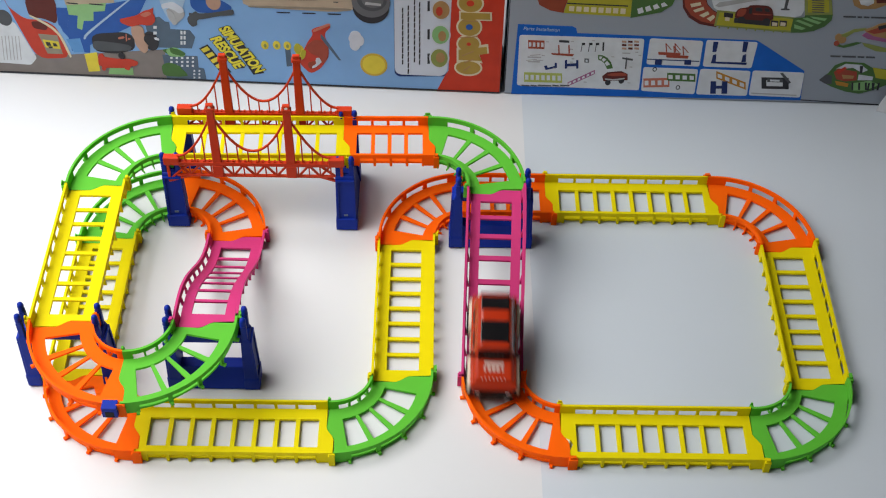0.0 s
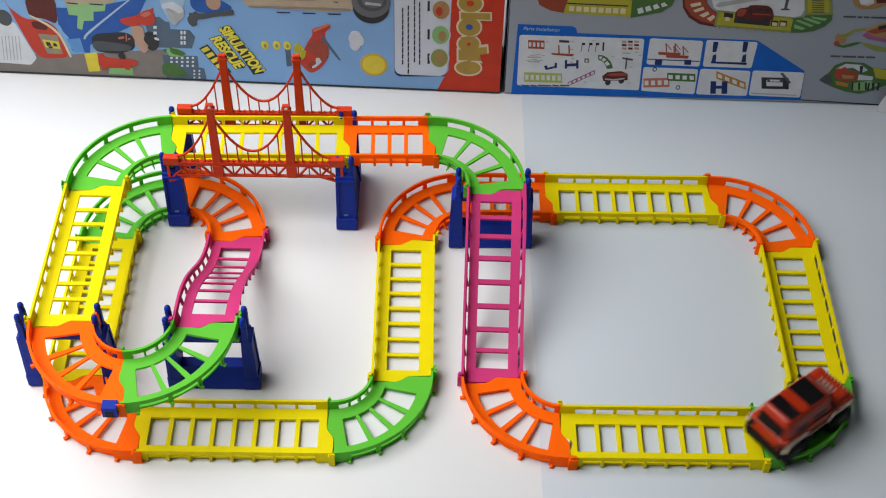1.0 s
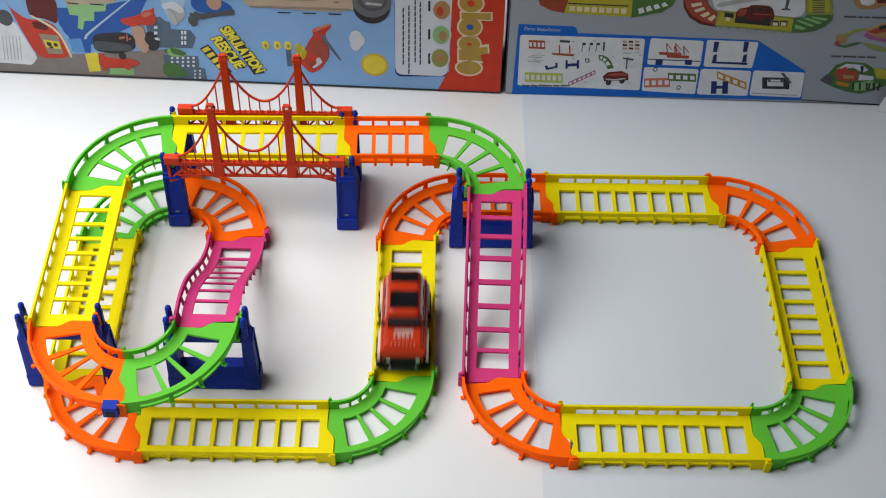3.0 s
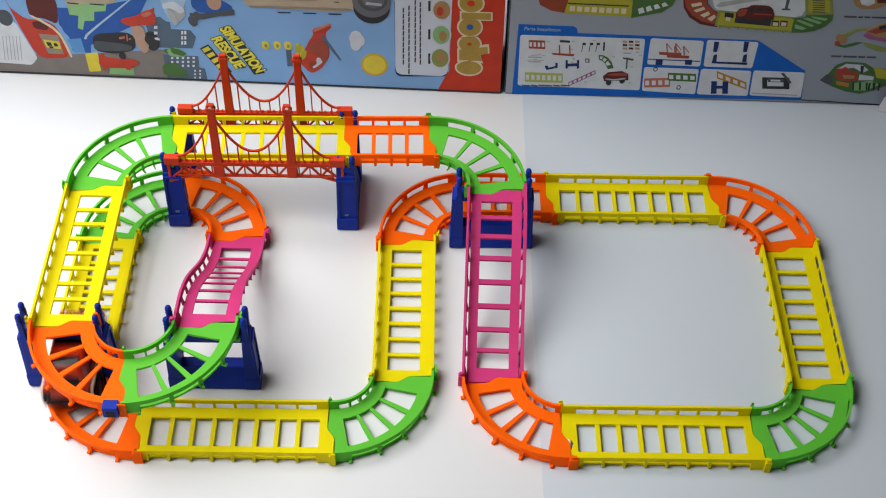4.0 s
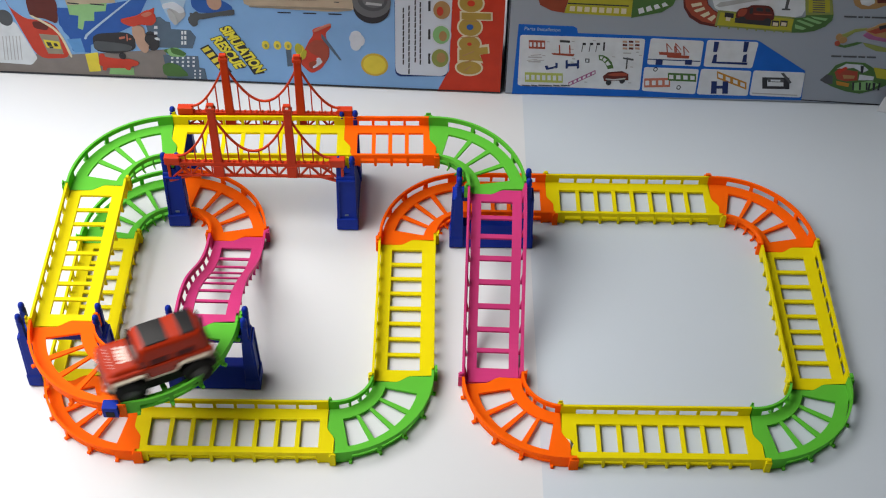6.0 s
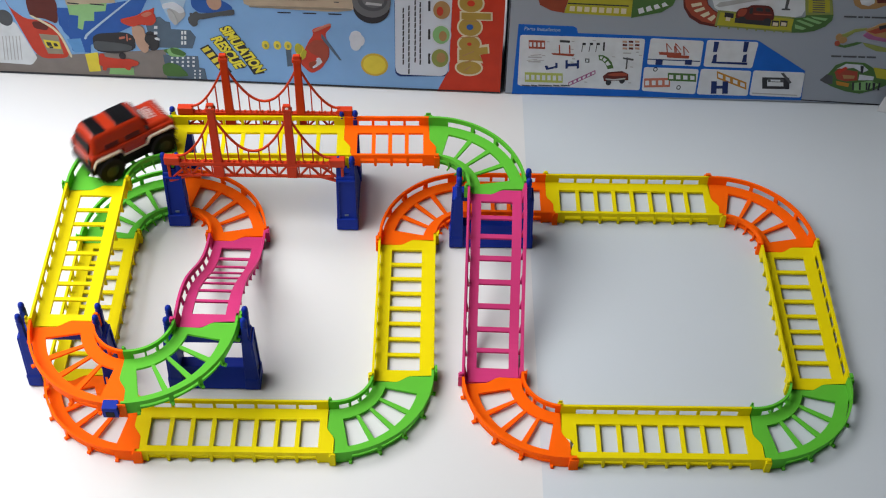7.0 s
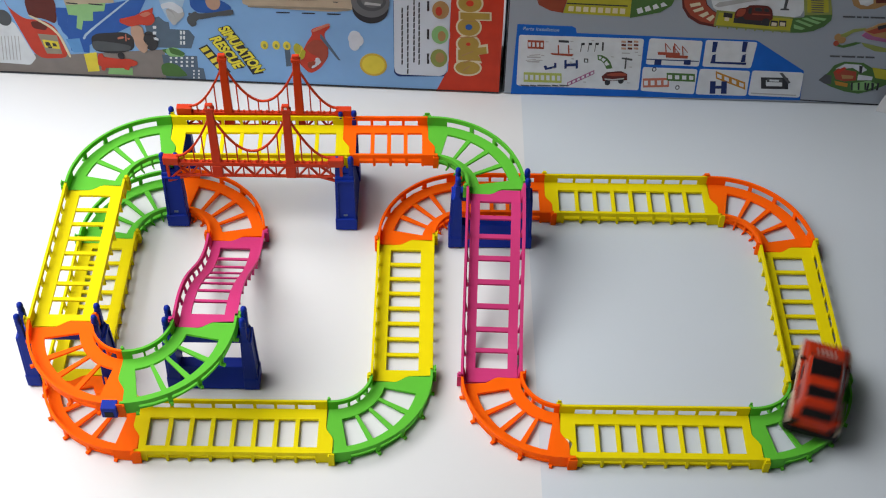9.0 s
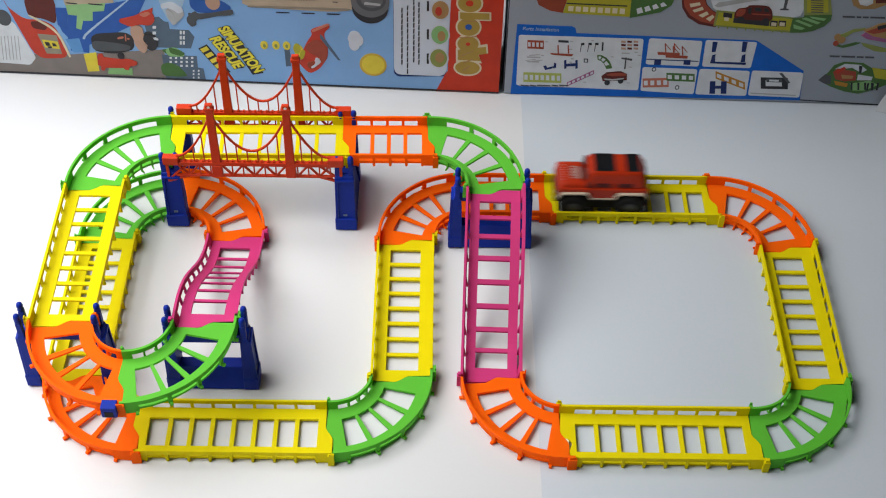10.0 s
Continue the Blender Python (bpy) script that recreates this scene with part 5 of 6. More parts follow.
picture(grey, 'track_print', TAN, 3, [(301.7, 85.7), (309.1, 89.1), (313.2, 92.4), (319.5, 94.4), (324.5, 74.8), (311.5, 77.4)])
picture(grey, 'track_print', BRICK, 4, [(304.5, 84.0), (312.3, 88.0), (320.4, 90.8), (322.0, 84.7), (311.9, 81.8)])
picture(grey, 'track_print', CHARCOAL, 5, [(312.9, 89.9), (320.0, 92.6), (320.9, 89.0), (314.7, 86.3)])
picture(grey, 'track_print', MAUVE, 5, [(301.7, 79.5), (304.7, 83.4), (311.6, 79.3), (324.0, 76.7), (325.0, 73.0), (307.4, 76.0)])
picture(grey, 'track_print', BUSH, 2, [(275.6, 27.7), (281.9, 35.9), (285.9, 45.2), (293.8, 49.7), (311.1, 48.8), (319.9, 43.3), (332.7, 42.5), (337.2, 24.9), (326.2, 17.8), (314.6, 13.2), (301.3, 15.4), (287.3, 20.8)])
picture(grey, 'track_print', CLOUD, 3, [(287.7, 41.3), (294.9, 47.5), (309.1, 46.8), (315.9, 41.2), (311.7, 37.7), (302.4, 43.2), (293.7, 41.6)])
picture(grey, 'track_print', BRICK, 4, [(286.6, 37.4), (289.6, 42.1), (298.0, 40.4), (306.9, 38.9), (308.8, 29.0), (299.0, 27.3), (290.4, 29.6)])
picture(grey, 'track_print', PRINT_RED, 5, [(288.3, 38.7), (295.1, 44.2), (297.0, 42.4), (291.1, 35.6)])
picture(grey, 'track_print', TAN, 5, [(294.2, 35.0), (305.5, 34.2), (305.3, 30.9), (296.3, 30.5)])
picture(grey, 'track_print', AMBER, 4, [(289.8, 27.6), (302.7, 24.8), (302.6, 20.8), (291.9, 23.0)])
picture(grey, 'track_print', SLATE, 3, [(275.6, 27.7), (280.2, 34.5), (286.0, 33.4), (287.7, 23.5), (281.5, 23.9)])
picture(grey, 'track_print', OLIVEY, 3, [(319.8, 44.0), (332.9, 41.9), (335.7, 30.8), (325.2, 32.4)])
picture(grey, 'track_print', INK, 4, [(307.7, 46.1), (310.9, 45.5), (311.9, 37.1), (309.7, 37.7)])
picture(grey, 'track_print', CLOUD, 3, [(309.2, 35.7), (322.8, 33.6), (322.8, 29.6), (309.8, 29.1)])
picture(grey, 'track_print', LEAF, 4, [(304.7, 24.9), (321.0, 28.9), (330.1, 24.6), (319.7, 17.5), (308.6, 17.0)])
picture(grey, 'track_print', INK, 5, [(304.9, 26.2), (306.6, 26.3), (308.4, 17.7), (306.9, 17.6)])
picture(grey, 'track_print', INK, 5, [(310.9, 26.5), (312.7, 26.6), (314.5, 17.9), (312.9, 17.9)])
picture(grey, 'track_print', INK, 5, [(316.9, 26.7), (318.7, 26.8), (320.5, 18.2), (319.0, 18.1)])
picture(grey, 'track_print', INK, 5, [(323.0, 27.0), (324.7, 27.1), (326.6, 18.5), (325.1, 18.4)])
picture(grey, 'text_bar', SLATE, 2, [(280.7, 99.9), (291.4, 99.9), (291.8, 98.4), (281.1, 98.4)])
picture(grey, 'text_bar', SLATE, 2, [(292.9, 99.9), (296.8, 99.9), (297.1, 98.4), (293.3, 98.3)])
picture(grey, 'text_bar', SLATE, 2, [(298.2, 99.9), (303.1, 99.9), (303.5, 98.4), (298.6, 98.4)])
picture(grey, 'text_bar', SLATE, 2, [(304.5, 99.9), (317.1, 100.0), (317.5, 98.4), (304.9, 98.4)])
picture(grey, 'text_bar', SLATE, 2, [(279.4, 56.2), (288.3, 56.2), (288.7, 54.6), (279.7, 54.5)])
picture(grey, 'text_bar', SLATE, 2, [(289.8, 56.2), (301.8, 56.3), (302.2, 54.6), (290.2, 54.6)])
picture(grey, 'text_bar', SLATE, 2, [(303.3, 56.2), (309.3, 56.2), (309.7, 54.6), (303.7, 54.6)])
picture(grey, 'text_bar', SLATE, 2, [(310.8, 56.3), (318.7, 56.3), (319.2, 54.6), (311.2, 54.6)])
picture(grey, 'edge_strip', INK, 1, [(263.8, 4.0), (336.0, 1.2), (336.3, -0.1), (264.0, 3.0)])
# finer print over the large shapes
disc(big, "tyre_print", CHARCOAL, 3, 502.5, 90.9, 15.9, 16.9, 0)
disc(big, "tyre_print", TYRE_GREY, 4, 502.7, 97.8, 16.8, 17.2, 0)
disc(big, "tyre_print", SLATE, 5, 503.6, 100.2, 13.0, 12.5, 0)
disc(big, "tyre_print", TYRE_GREY, 6, 504.3, 99.1, 9.5, 7.7, 0)
picture(big, "tyre_print", PALE_INK, 7, [(498.1, 97.5), (511.6, 96.2), (511.6, 93.8), (497.4, 94.7)])
picture(big, "line_print", PLATE, 4, [(395.5, 88.7), (444.9, 89.2), (485.2, 89.6), (485.2, 87.2), (444.8, 86.7), (395.3, 86.2)])
picture(big, "line_print", SLATE, 4, [(469.9, 96.1), (474.5, 95.9), (474.5, 95.1), (469.9, 95.3)])
disc(big, "block_print", SUN, 2, 406.4, 44.5, 3.4, 4.8, 0)
disc(big, "block_print", OLIVE, 3, 406.6, 44.1, 1.3, 2.2, 0)
disc(big, "block_print", SUN, 2, 417.0, 44.9, 3.4, 4.8, 0)
disc(big, "block_print", OLIVE, 3, 417.1, 44.4, 1.4, 2.1, 0)
disc(big, "block_print", SUN, 2, 426.6, 44.9, 3.4, 4.7, 0)
disc(big, "block_print", OLIVE, 3, 426.8, 44.5, 1.3, 2.1, 0)
disc(big, "block_print", OLIVEY, 4, 435.8, 42.2, 3.4, 5.7, 0)
disc(big, "cloud_print", CLOUD, 2, 488.1, 59.5, 5.0, 5.3, 0)
disc(big, "cloud_print", CLOUD, 2, 491.3, 54.3, 4.4, 6.4, 0)
disc(big, "cloud_print", CLOUD, 2, 487.4, 49.9, 4.8, 7.3, 0)
disc(big, "cloud_print", CLOUD, 2, 485.3, 56.1, 3.4, 5.1, 0)
picture(big, "helicopter_print", BRICK, 4, [(450.4, 53.2), (458.8, 52.6), (463.4, 43.2), (462.0, 32.3), (457.5, 25.5), (454.5, 34.1), (447.8, 37.0), (442.3, 44.3)])
picture(big, "helicopter_print", BRICKDARK, 5, [(444.4, 27.0), (450.0, 29.0), (454.7, 27.5), (453.0, 22.6), (446.8, 18.7), (444.1, 22.1)])
picture(big, "helicopter_print", CLOUD, 6, [(451.5, 32.2), (454.6, 32.8), (454.6, 26.2), (451.7, 22.5), (447.8, 20.1), (447.5, 22.3), (451.5, 25.6)])
picture(big, "helicopter_print", OLIVEY, 5, [(440.1, 41.6), (443.4, 40.0), (441.6, 32.3), (438.4, 29.3), (437.3, 34.9)])
picture(big, "helicopter_print", SALMON, 4, [(450.1, 63.8), (464.7, 72.1), (466.8, 70.5), (463.7, 68.7), (450.8, 61.3)])
picture(big, "label_print", NAVY, 0.8, [(522.6, 100.4), (569.8, 102.8), (570.2, 20.6), (568.0, 16.9), (526.2, 14.6), (522.5, 18.4)])
picture(big, "cap_print", PRINT_RED, 6, [(278.8, 66.4), (293.8, 71.4), (304.9, 79.2), (310.9, 74.3), (311.2, 67.1), (306.6, 61.6), (295.8, 62.5), (288.6, 59.2), (280.0, 63.3)])
picture(big, "cap_print", SALMON, 7, [(297.5, 73.6), (306.4, 77.6), (309.0, 74.8), (302.1, 70.7)])
picture(big, "blob_print", PEACH, 6, [(288.3, 59.6), (295.7, 61.6), (299.4, 58.0), (298.2, 44.2), (300.5, 34.1), (296.1, 29.5), (291.5, 33.7), (289.6, 43.7), (287.3, 51.1)])
picture(big, "blob_print", CHARCOAL, 7, [(299.2, 51.3), (306.9, 51.7), (310.8, 43.3), (308.5, 35.4), (302.6, 32.9), (301.2, 38.9), (297.4, 44.8)])
picture(big, "blob_print", CLOUD, 8, [(307.0, 48.9), (311.4, 47.4), (311.6, 45.1), (307.6, 46.2)])
picture(big, "blob_print", SALMON, 5, [(274.8, 47.0), (280.5, 48.1), (280.1, 45.8), (274.4, 44.4)])
picture(big, "blob_print", SALMON, 5, [(281.9, 50.8), (282.9, 50.8), (282.3, 42.7), (281.1, 42.6)])
picture(big, "blob_print", SALMON, 5, [(283.3, 46.6), (286.2, 45.7), (283.6, 44.0)])
picture(big, "blob_print", SLATE, 4.5, [(250.5, 41.6), (267.1, 41.0), (285.4, 38.1), (283.5, 31.5), (249.9, 30.1)])
picture(big, "toy_print", PRINT_RED, 6, [(252.9, 25.9), (257.6, 27.0), (259.0, 21.4), (270.8, 21.6), (282.9, 21.6), (288.8, 18.6), (287.0, 15.0), (280.8, 13.7), (279.2, 8.7), (275.2, 9.9), (274.7, 13.4), (258.4, 11.2), (256.7, 7.1), (253.6, 7.8), (254.6, 13.2), (251.4, 13.0)])
disc(big, "toy_print", CHARCOAL, 7, 275.2, 25.4, 2.4, 2.5, 0)
picture(big, "cap_print", SLATE, 5, [(339.8, 72.3), (347.9, 79.7), (350.5, 76.6), (364.7, 78.9), (381.8, 83.5), (381.8, 76.9), (364.3, 75.2), (354.1, 73.0), (348.0, 69.4), (347.8, 64.3), (343.5, 62.0), (340.0, 66.5)])
picture(big, "machine_print", CLOUD, 4, [(318.3, 85.6), (329.2, 89.0), (336.7, 83.2), (338.1, 78.4), (333.1, 76.1), (329.0, 80.0), (324.0, 82.2), (319.1, 80.3)])
picture(big, "machine_print", PALE_INK, 5, [(321.9, 81.3), (328.1, 77.9), (330.8, 65.1), (326.8, 62.8), (323.4, 70.6)])
picture(big, "bush_print", LEAF, 3, [(315.6, 34.9), (324.6, 38.0), (330.8, 33.6), (333.5, 27.6), (318.0, 26.8)])
picture(big, "bush_print", BUSH, 4, [(309.4, 16.4), (317.1, 20.1), (327.0, 16.2), (330.6, 3.5), (309.7, 3.7)])
picture(big, "bush_print", BUSH, 4, [(319.4, 37.7), (327.7, 35.6), (333.9, 30.9), (330.1, 27.9), (320.2, 30.8)])
picture(grey, "track_print", BUSH, 3, [(74.5, 48.4), (78.7, 48.4), (83.2, 45.8), (87.1, 40.7), (89.6, 33.9), (84.3, 32.8), (81.3, 39.2), (78.3, 42.1), (75.6, 42.9)])
picture(grey, "track_print", LABEL, 4, [(76.1, 47.2), (78.7, 46.9), (77.8, 43.8), (76.2, 44.6)])
picture(grey, "track_print", LABEL, 4, [(79.8, 45.8), (82.5, 43.8), (80.6, 41.1), (78.7, 43.2)])
picture(grey, "track_print", LABEL, 4, [(83.5, 42.3), (86.5, 38.1), (83.4, 36.7), (81.6, 39.6)])
picture(grey, "text_bar", SLATE, 3, [(8.8, 11.2), (16.0, 10.9), (16.1, 9.5), (8.9, 9.9)])
picture(grey, "text_bar", SLATE, 3, [(17.0, 11.6), (22.5, 11.1), (22.6, 9.8), (17.1, 10.2)])
picture(grey, "text_bar", SLATE, 3, [(23.5, 11.9), (35.8, 11.7), (35.9, 10.4), (23.6, 10.5)])
picture(grey, "text_bar", SLATE, 3, [(36.8, 12.4), (42.7, 12.0), (42.8, 10.6), (36.9, 11.1)])
picture(grey, "text_bar", SLATE, 3, [(43.6, 12.7), (51.9, 12.4), (52.0, 11.0), (43.8, 11.4)])
picture(grey, "text_bar", PALE_INK, 3, [(27.5, 62.1), (30.1, 62.0), (30.2, 61.1), (27.5, 61.2)])
picture(grey, "text_bar", PALE_INK, 3, [(49.3, 63.4), (51.9, 63.3), (52.0, 62.4), (49.4, 62.5)])
picture(grey, "text_bar", PALE_INK, 3, [(49.2, 54.5), (51.9, 54.4), (52.0, 53.5), (49.3, 53.6)])
picture(grey, "text_bar", PALE_INK, 3, [(67.7, 65.0), (70.4, 64.9), (70.5, 64.0), (67.8, 64.1)])
picture(grey, "text_bar", PALE_INK, 3, [(24.7, 46.4), (27.4, 46.3), (27.5, 45.4), (24.8, 45.5)])
picture(grey, "text_bar", PALE_INK, 3, [(35.8, 32.3), (38.6, 32.2), (38.6, 31.3), (35.9, 31.4)])
picture(grey, "text_bar", PALE_INK, 3, [(64.8, 17.2), (67.5, 17.1), (67.6, 16.2), (64.9, 16.3)])
picture(grey, "text_bar", PALE_INK, 3, [(104.3, 17.9), (107.1, 17.8), (107.2, 16.9), (104.4, 17.0)])
picture(grey, "text_bar", PALE_INK, 3, [(107.2, 53.4), (109.9, 53.3), (110.0, 52.4), (107.3, 52.5)])
picture(grey, "text_bar", PALE_INK, 3, [(86.7, 47.4), (89.4, 47.3), (89.5, 46.5), (86.8, 46.6)])
picture(grey, "text_bar", PALE_INK, 3, [(103.9, 36.4), (106.6, 36.3), (106.7, 35.4), (104.0, 35.6)])
picture(grey, "text_bar", PALE_INK, 3, [(110.3, 50.1), (113.0, 50.0), (113.1, 49.1), (110.4, 49.2)])
picture(grey, "text_bar", PALE_INK, 3, [(50.4, 39.9), (53.1, 39.8), (53.2, 38.9), (50.5, 39.0)])
picture(grey, "print", SLATE, 3, [(63.0, 44.1), (66.9, 44.0), (67.3, 39.5), (63.4, 39.5)])
picture(grey, "print", LABEL, 4, [(64.1, 43.0), (66.0, 42.9), (66.2, 40.5), (64.3, 40.7)])
picture(grey, "print", SLATE, 3, [(99.8, 46.7), (101.0, 46.7), (101.5, 33.5), (100.2, 33.4)])
picture(grey, "print", SLATE, 3, [(96.5, 46.7), (106.2, 45.4), (106.1, 43.2), (96.5, 45.0)])
picture(grey, "print", PALE_INK, 3, [(14.3, 46.0), (23.5, 47.4), (23.7, 46.6), (14.4, 45.1)])
picture(grey, "print", PALE_INK, 3, [(11.3, 40.2), (20.5, 41.7), (20.7, 40.8), (11.4, 39.4)])
picture(grey, "print", PALE_INK, 3, [(17.3, 39.6), (26.4, 41.1), (26.7, 40.2), (17.3, 38.8)])
picture(grey, "car_print", BRICK, 4, [(84.4, 25.7), (88.4, 28.1), (97.6, 28.9), (102.8, 27.8), (102.7, 25.6), (91.3, 24.7)])
picture(grey, "car_print", PALE_INK, 5, [(83.4, 21.9), (91.7, 21.2), (101.3, 23.3), (101.5, 22.0), (91.8, 19.6), (83.6, 20.6)])
picture(grey, "track_print", INK, 5, [(319.9, 26.2), (321.6, 26.3), (322.3, 17.9), (320.6, 17.8)])
picture(grey, "track_print", INK, 5, [(324.3, 26.4), (325.9, 26.5), (326.7, 18.0), (325.0, 18.0)])
picture(grey, "track_print", INK, 5, [(328.6, 26.6), (330.3, 26.7), (331.0, 18.2), (329.4, 18.2)])
lettering(grey, "Parts Installation", 0.0052, 6.6, 73.9, -1.2, PALE_BLUE, 3, 0.0, 0.92)
picture(big, "text_bar", INK, 1.0, [(368.9, 62.7), (377.4, 64.2), (403.3, 11.9), (393.1, 9.4)])
picture(big, "text_bar", INK, 1.0, [(361.3, 50.0), (370.2, 51.2), (386.0, 17.2), (376.5, 15.4)])
for word, size, u, v, stretch in (("SIMULATION", 0.0138, 366.6, 61.2, 0.72), ("RESCUE", 0.0138, 357.6, 49.7, 0.82)):
    lettering(big, word, size, u, v, -59.5, INK, 3, 0.0012, stretch)
    lettering(big, word, size, u, v, -59.5, LEMON, 4, 0.0006, stretch)
picture(big, "text_bar", INK, 2, [(346.5, 37.5), (354.5, 42.5), (373.0, 11.5), (365.0, 7.5)])
for k in range(5):
    picture(big, "text_bar", SUN, 3, [(348.0 + 3.6 * k, 36.8 - 6 * k), (354.2 + 3.6 * k, 40.6 - 6 * k), (356.4 + 3.6 * k, 36.8 - 6 * k), (350.2 + 3.6 * k, 33.0 - 6 * k)])

picture(big, "edge_strip", INK, 6, [(0, 0.1), (618.2, 0.1), (618.2, 1.1), (0, 1.1)])

# a white sheet bent up past the end of the grey box
bm = bmesh.new()
rows = []
for k in range(13):
    f = k / 12
    rows.append([bm.verts.new((0.3035 + 0.024 * f * f + 0.006 * f + 0.06 * w, 0.366 - 0.02 * w, 0.0002 + 0.06 * f)) for w in (0, 0.5, 1)])
for p, q in zip(rows, rows[1:]):
    for k in range(2):
        bm.faces.new((p[k], p[k + 1], q[k + 1], q[k]))
ret = bmesh.ops.extrude_face_region(bm, geom=list(bm.faces))
for v in ret["geom"]:
    if isinstance(v, bmesh.types.BMVert):
        v.co.y += 0.0004
tagged(part("bent_paper", bm, PAPER), "white paper bent up beside the grey box", "paper")


# ---- the car ----
CREAM_TRIM = material("cream_trim", (0.46, 0.38, 0.29), 0.45, vary=0.05)
SHADED_PANE = material("shaded_red_pane", (0.07, 0.008, 0.006), 0.5, vary=0.08, spec=0.2)
SILVER_INK = material("silver_ink", (0.62, 0.52, 0.47), 0.35, 0.8, vary=0.1)
RIM = material("dark_rim", (0.04, 0.04, 0.04), 0.4, 0.5, vary=0.1)

def toy_car():
    car = root("toy_car", (0, 0, 0), "red plastic toy off-road car with black windows driving on the track", "toy car")
    bm = bmesh.new()
    box(bm, -0.0335, 0.0345, -0.0150, 0.0150, 0.0070, 0.0200, 0.001)
    part("chassis", bm, BLACK, car, "black chassis")
    # flanks, bonnet and cabin
    bm = bmesh.new()
    box(bm, -0.0375, 0.0375, -0.0172, 0.0172, 0.0256, 0.0302, 0.0014, tx=(0.0006, 0.0016), ty=0.0006, segments=3)
    box(bm, -0.0100, 0.0100, -0.0172, 0.0172, 0.0200, 0.0270, 0.0010)
    box(bm, 0.0345, 0.0378, -0.0150, 0.0150, 0.0195, 0.0262, 0.0010)
    box(bm, -0.0378, -0.0350, -0.0150, 0.0150, 0.0195, 0.0262, 0.0010)
    part("body", bm, CAR_RED, car)
    bm = bmesh.new()
    box(bm, 0.0120, 0.0370, -0.0160, 0.0160, 0.0270, 0.0335, 0.0026, tx=(0.0, 0.0044), ty=0.0022, segments=3)
    part("bonnet", bm, CAR_RED, car)
    bm = bmesh.new()
    box(bm, -0.0368, 0.0175, -0.0162, 0.0162, 0.0280, 0.0455, 0.0048, tx=(0.0050, 0.0060), ty=0.0044, segments=5)
    cabin = part("cabin", bm, CAR_RED, car)
    # dark panes, set just proud of the shell
    bm = bmesh.new()
    bar(bm, (0.0163, 0, 0.0330), (0.0137, 0, 0.0412), 0.0232, 0.0012, up=(0.94, 0, 0.34))
    part("windscreen", bm, DARK_GLASS, cabin, "black windscreen")
    part("roof_panel", box(bmesh.new(), -0.0092, 0.0078, -0.0102, 0.0102, 0.0444, 0.0459, 0.0005), DARK_GLASS, cabin, "black roof panel")
    part("roof_panel", box(bmesh.new(), -0.0290, -0.0182, -0.0102, 0.0102, 0.0444, 0.0459, 0.0005), DARK_GLASS, cabin, "black roof panel")
    bm = bmesh.new()
    bar(bm, (-0.0362, 0, 0.0310), (-0.0344, 0, 0.0392), 0.0215, 0.0012, up=(-0.98, 0, 0.18))
    part("rear_window", bm, BLACK, cabin, "black rear window")
    for side in (-1, 1):
        # side panes lie proud; their dark red paints the shade of a recess
        for a, b in ((-0.0240, -0.0120), (-0.0060, 0.0070)):
            bm = bmesh.new()
            bar(bm, ((a + b) / 2, side * 0.01533, 0.0315), ((a + b) / 2, side * 0.01431, 0.0350), b - a, 0.0008, up=(0, side, 0.19))
            part("side_window", bm, SHADED_PANE, cabin, "side window darkened as a shaded recess")
        for x in (-0.0235, 0.0235):
            bm = bmesh.new()
            line = [(-0.0138, 0.0204), (-0.0110, 0.0250), (-0.0093, 0.0257), (0.0093, 0.0257), (0.0110, 0.0250), (0.0138, 0.0204)]
            rows = [[bm.verts.new((x + u, side * v, z + h)) for v, h in ((0.0172, 0.0), (0.0190, -0.0003), (0.0188, 0.0010), (0.0170, 0.0014))] for u, z in line]
            for p, q in zip(rows, rows[1:]):
                for k in range(4):
                    bm.faces.new((p[k], p[(k + 1) % 4], q[(k + 1) % 4], q[k]))
            bm.faces.new(rows[0])
            bm.faces.new(rows[-1])
            part("wheel_arch", bm, CREAM_TRIM, car, "cream-white wheel arch trim")
        part("sill", box(bmesh.new(), -0.0105, 0.0105, *sorted((side * 0.0160, side * 0.0178)), 0.0190, 0.0206, 0.0003), CREAM_TRIM, car, "cream-white sill stripe")
        part("mirror", box(bmesh.new(), 0.0120, 0.0140, *sorted((side * 0.0136, side * 0.0184)), 0.0335, 0.0358, 0.0005), BLACK, car)
        part("headlight", box(bmesh.new(), 0.0372, 0.0388, *sorted((side * 0.0094, side * 0.0126)), 0.0202, 0.0232, 0.0006), CHROME, car, "dull silver headlight")
        part("bumper_lamp", box(bmesh.new(), 0.0384, 0.0396, *sorted((side * 0.0088, side * 0.0108)), 0.0134, 0.0150, 0.0004), CHROME, car)
        part("tail_light", box(bmesh.new(), -0.0384, -0.0370, *sorted((side * 0.0115, side * 0.0150)), 0.0220, 0.0275, 0.0004), BLACK, car)
    part("front_bumper", box(bmesh.new(), 0.0320, 0.0392, -0.0128, 0.0128, 0.0112, 0.0172, 0.0014), BLACK, car, "black front bumper")
    part("rear_bumper", box(bmesh.new(), -0.0390, -0.0335, -0.0160, 0.0160, 0.0110, 0.0180, 0.0010), BLACK, car)
    part("grille", box(bmesh.new(), 0.0355, 0.0384, -0.0138, 0.0138, 0.0188, 0.0248, 0.0008), BLACK, car, "black grille panel")
    # pale marks printed on the bonnet
    part("bonnet_print", box(bmesh.new(), 0.0186, 0.0214, -0.0066, 0.0075, 0.0333, 0.0337), SILVER_INK, car, "silver printed bar")
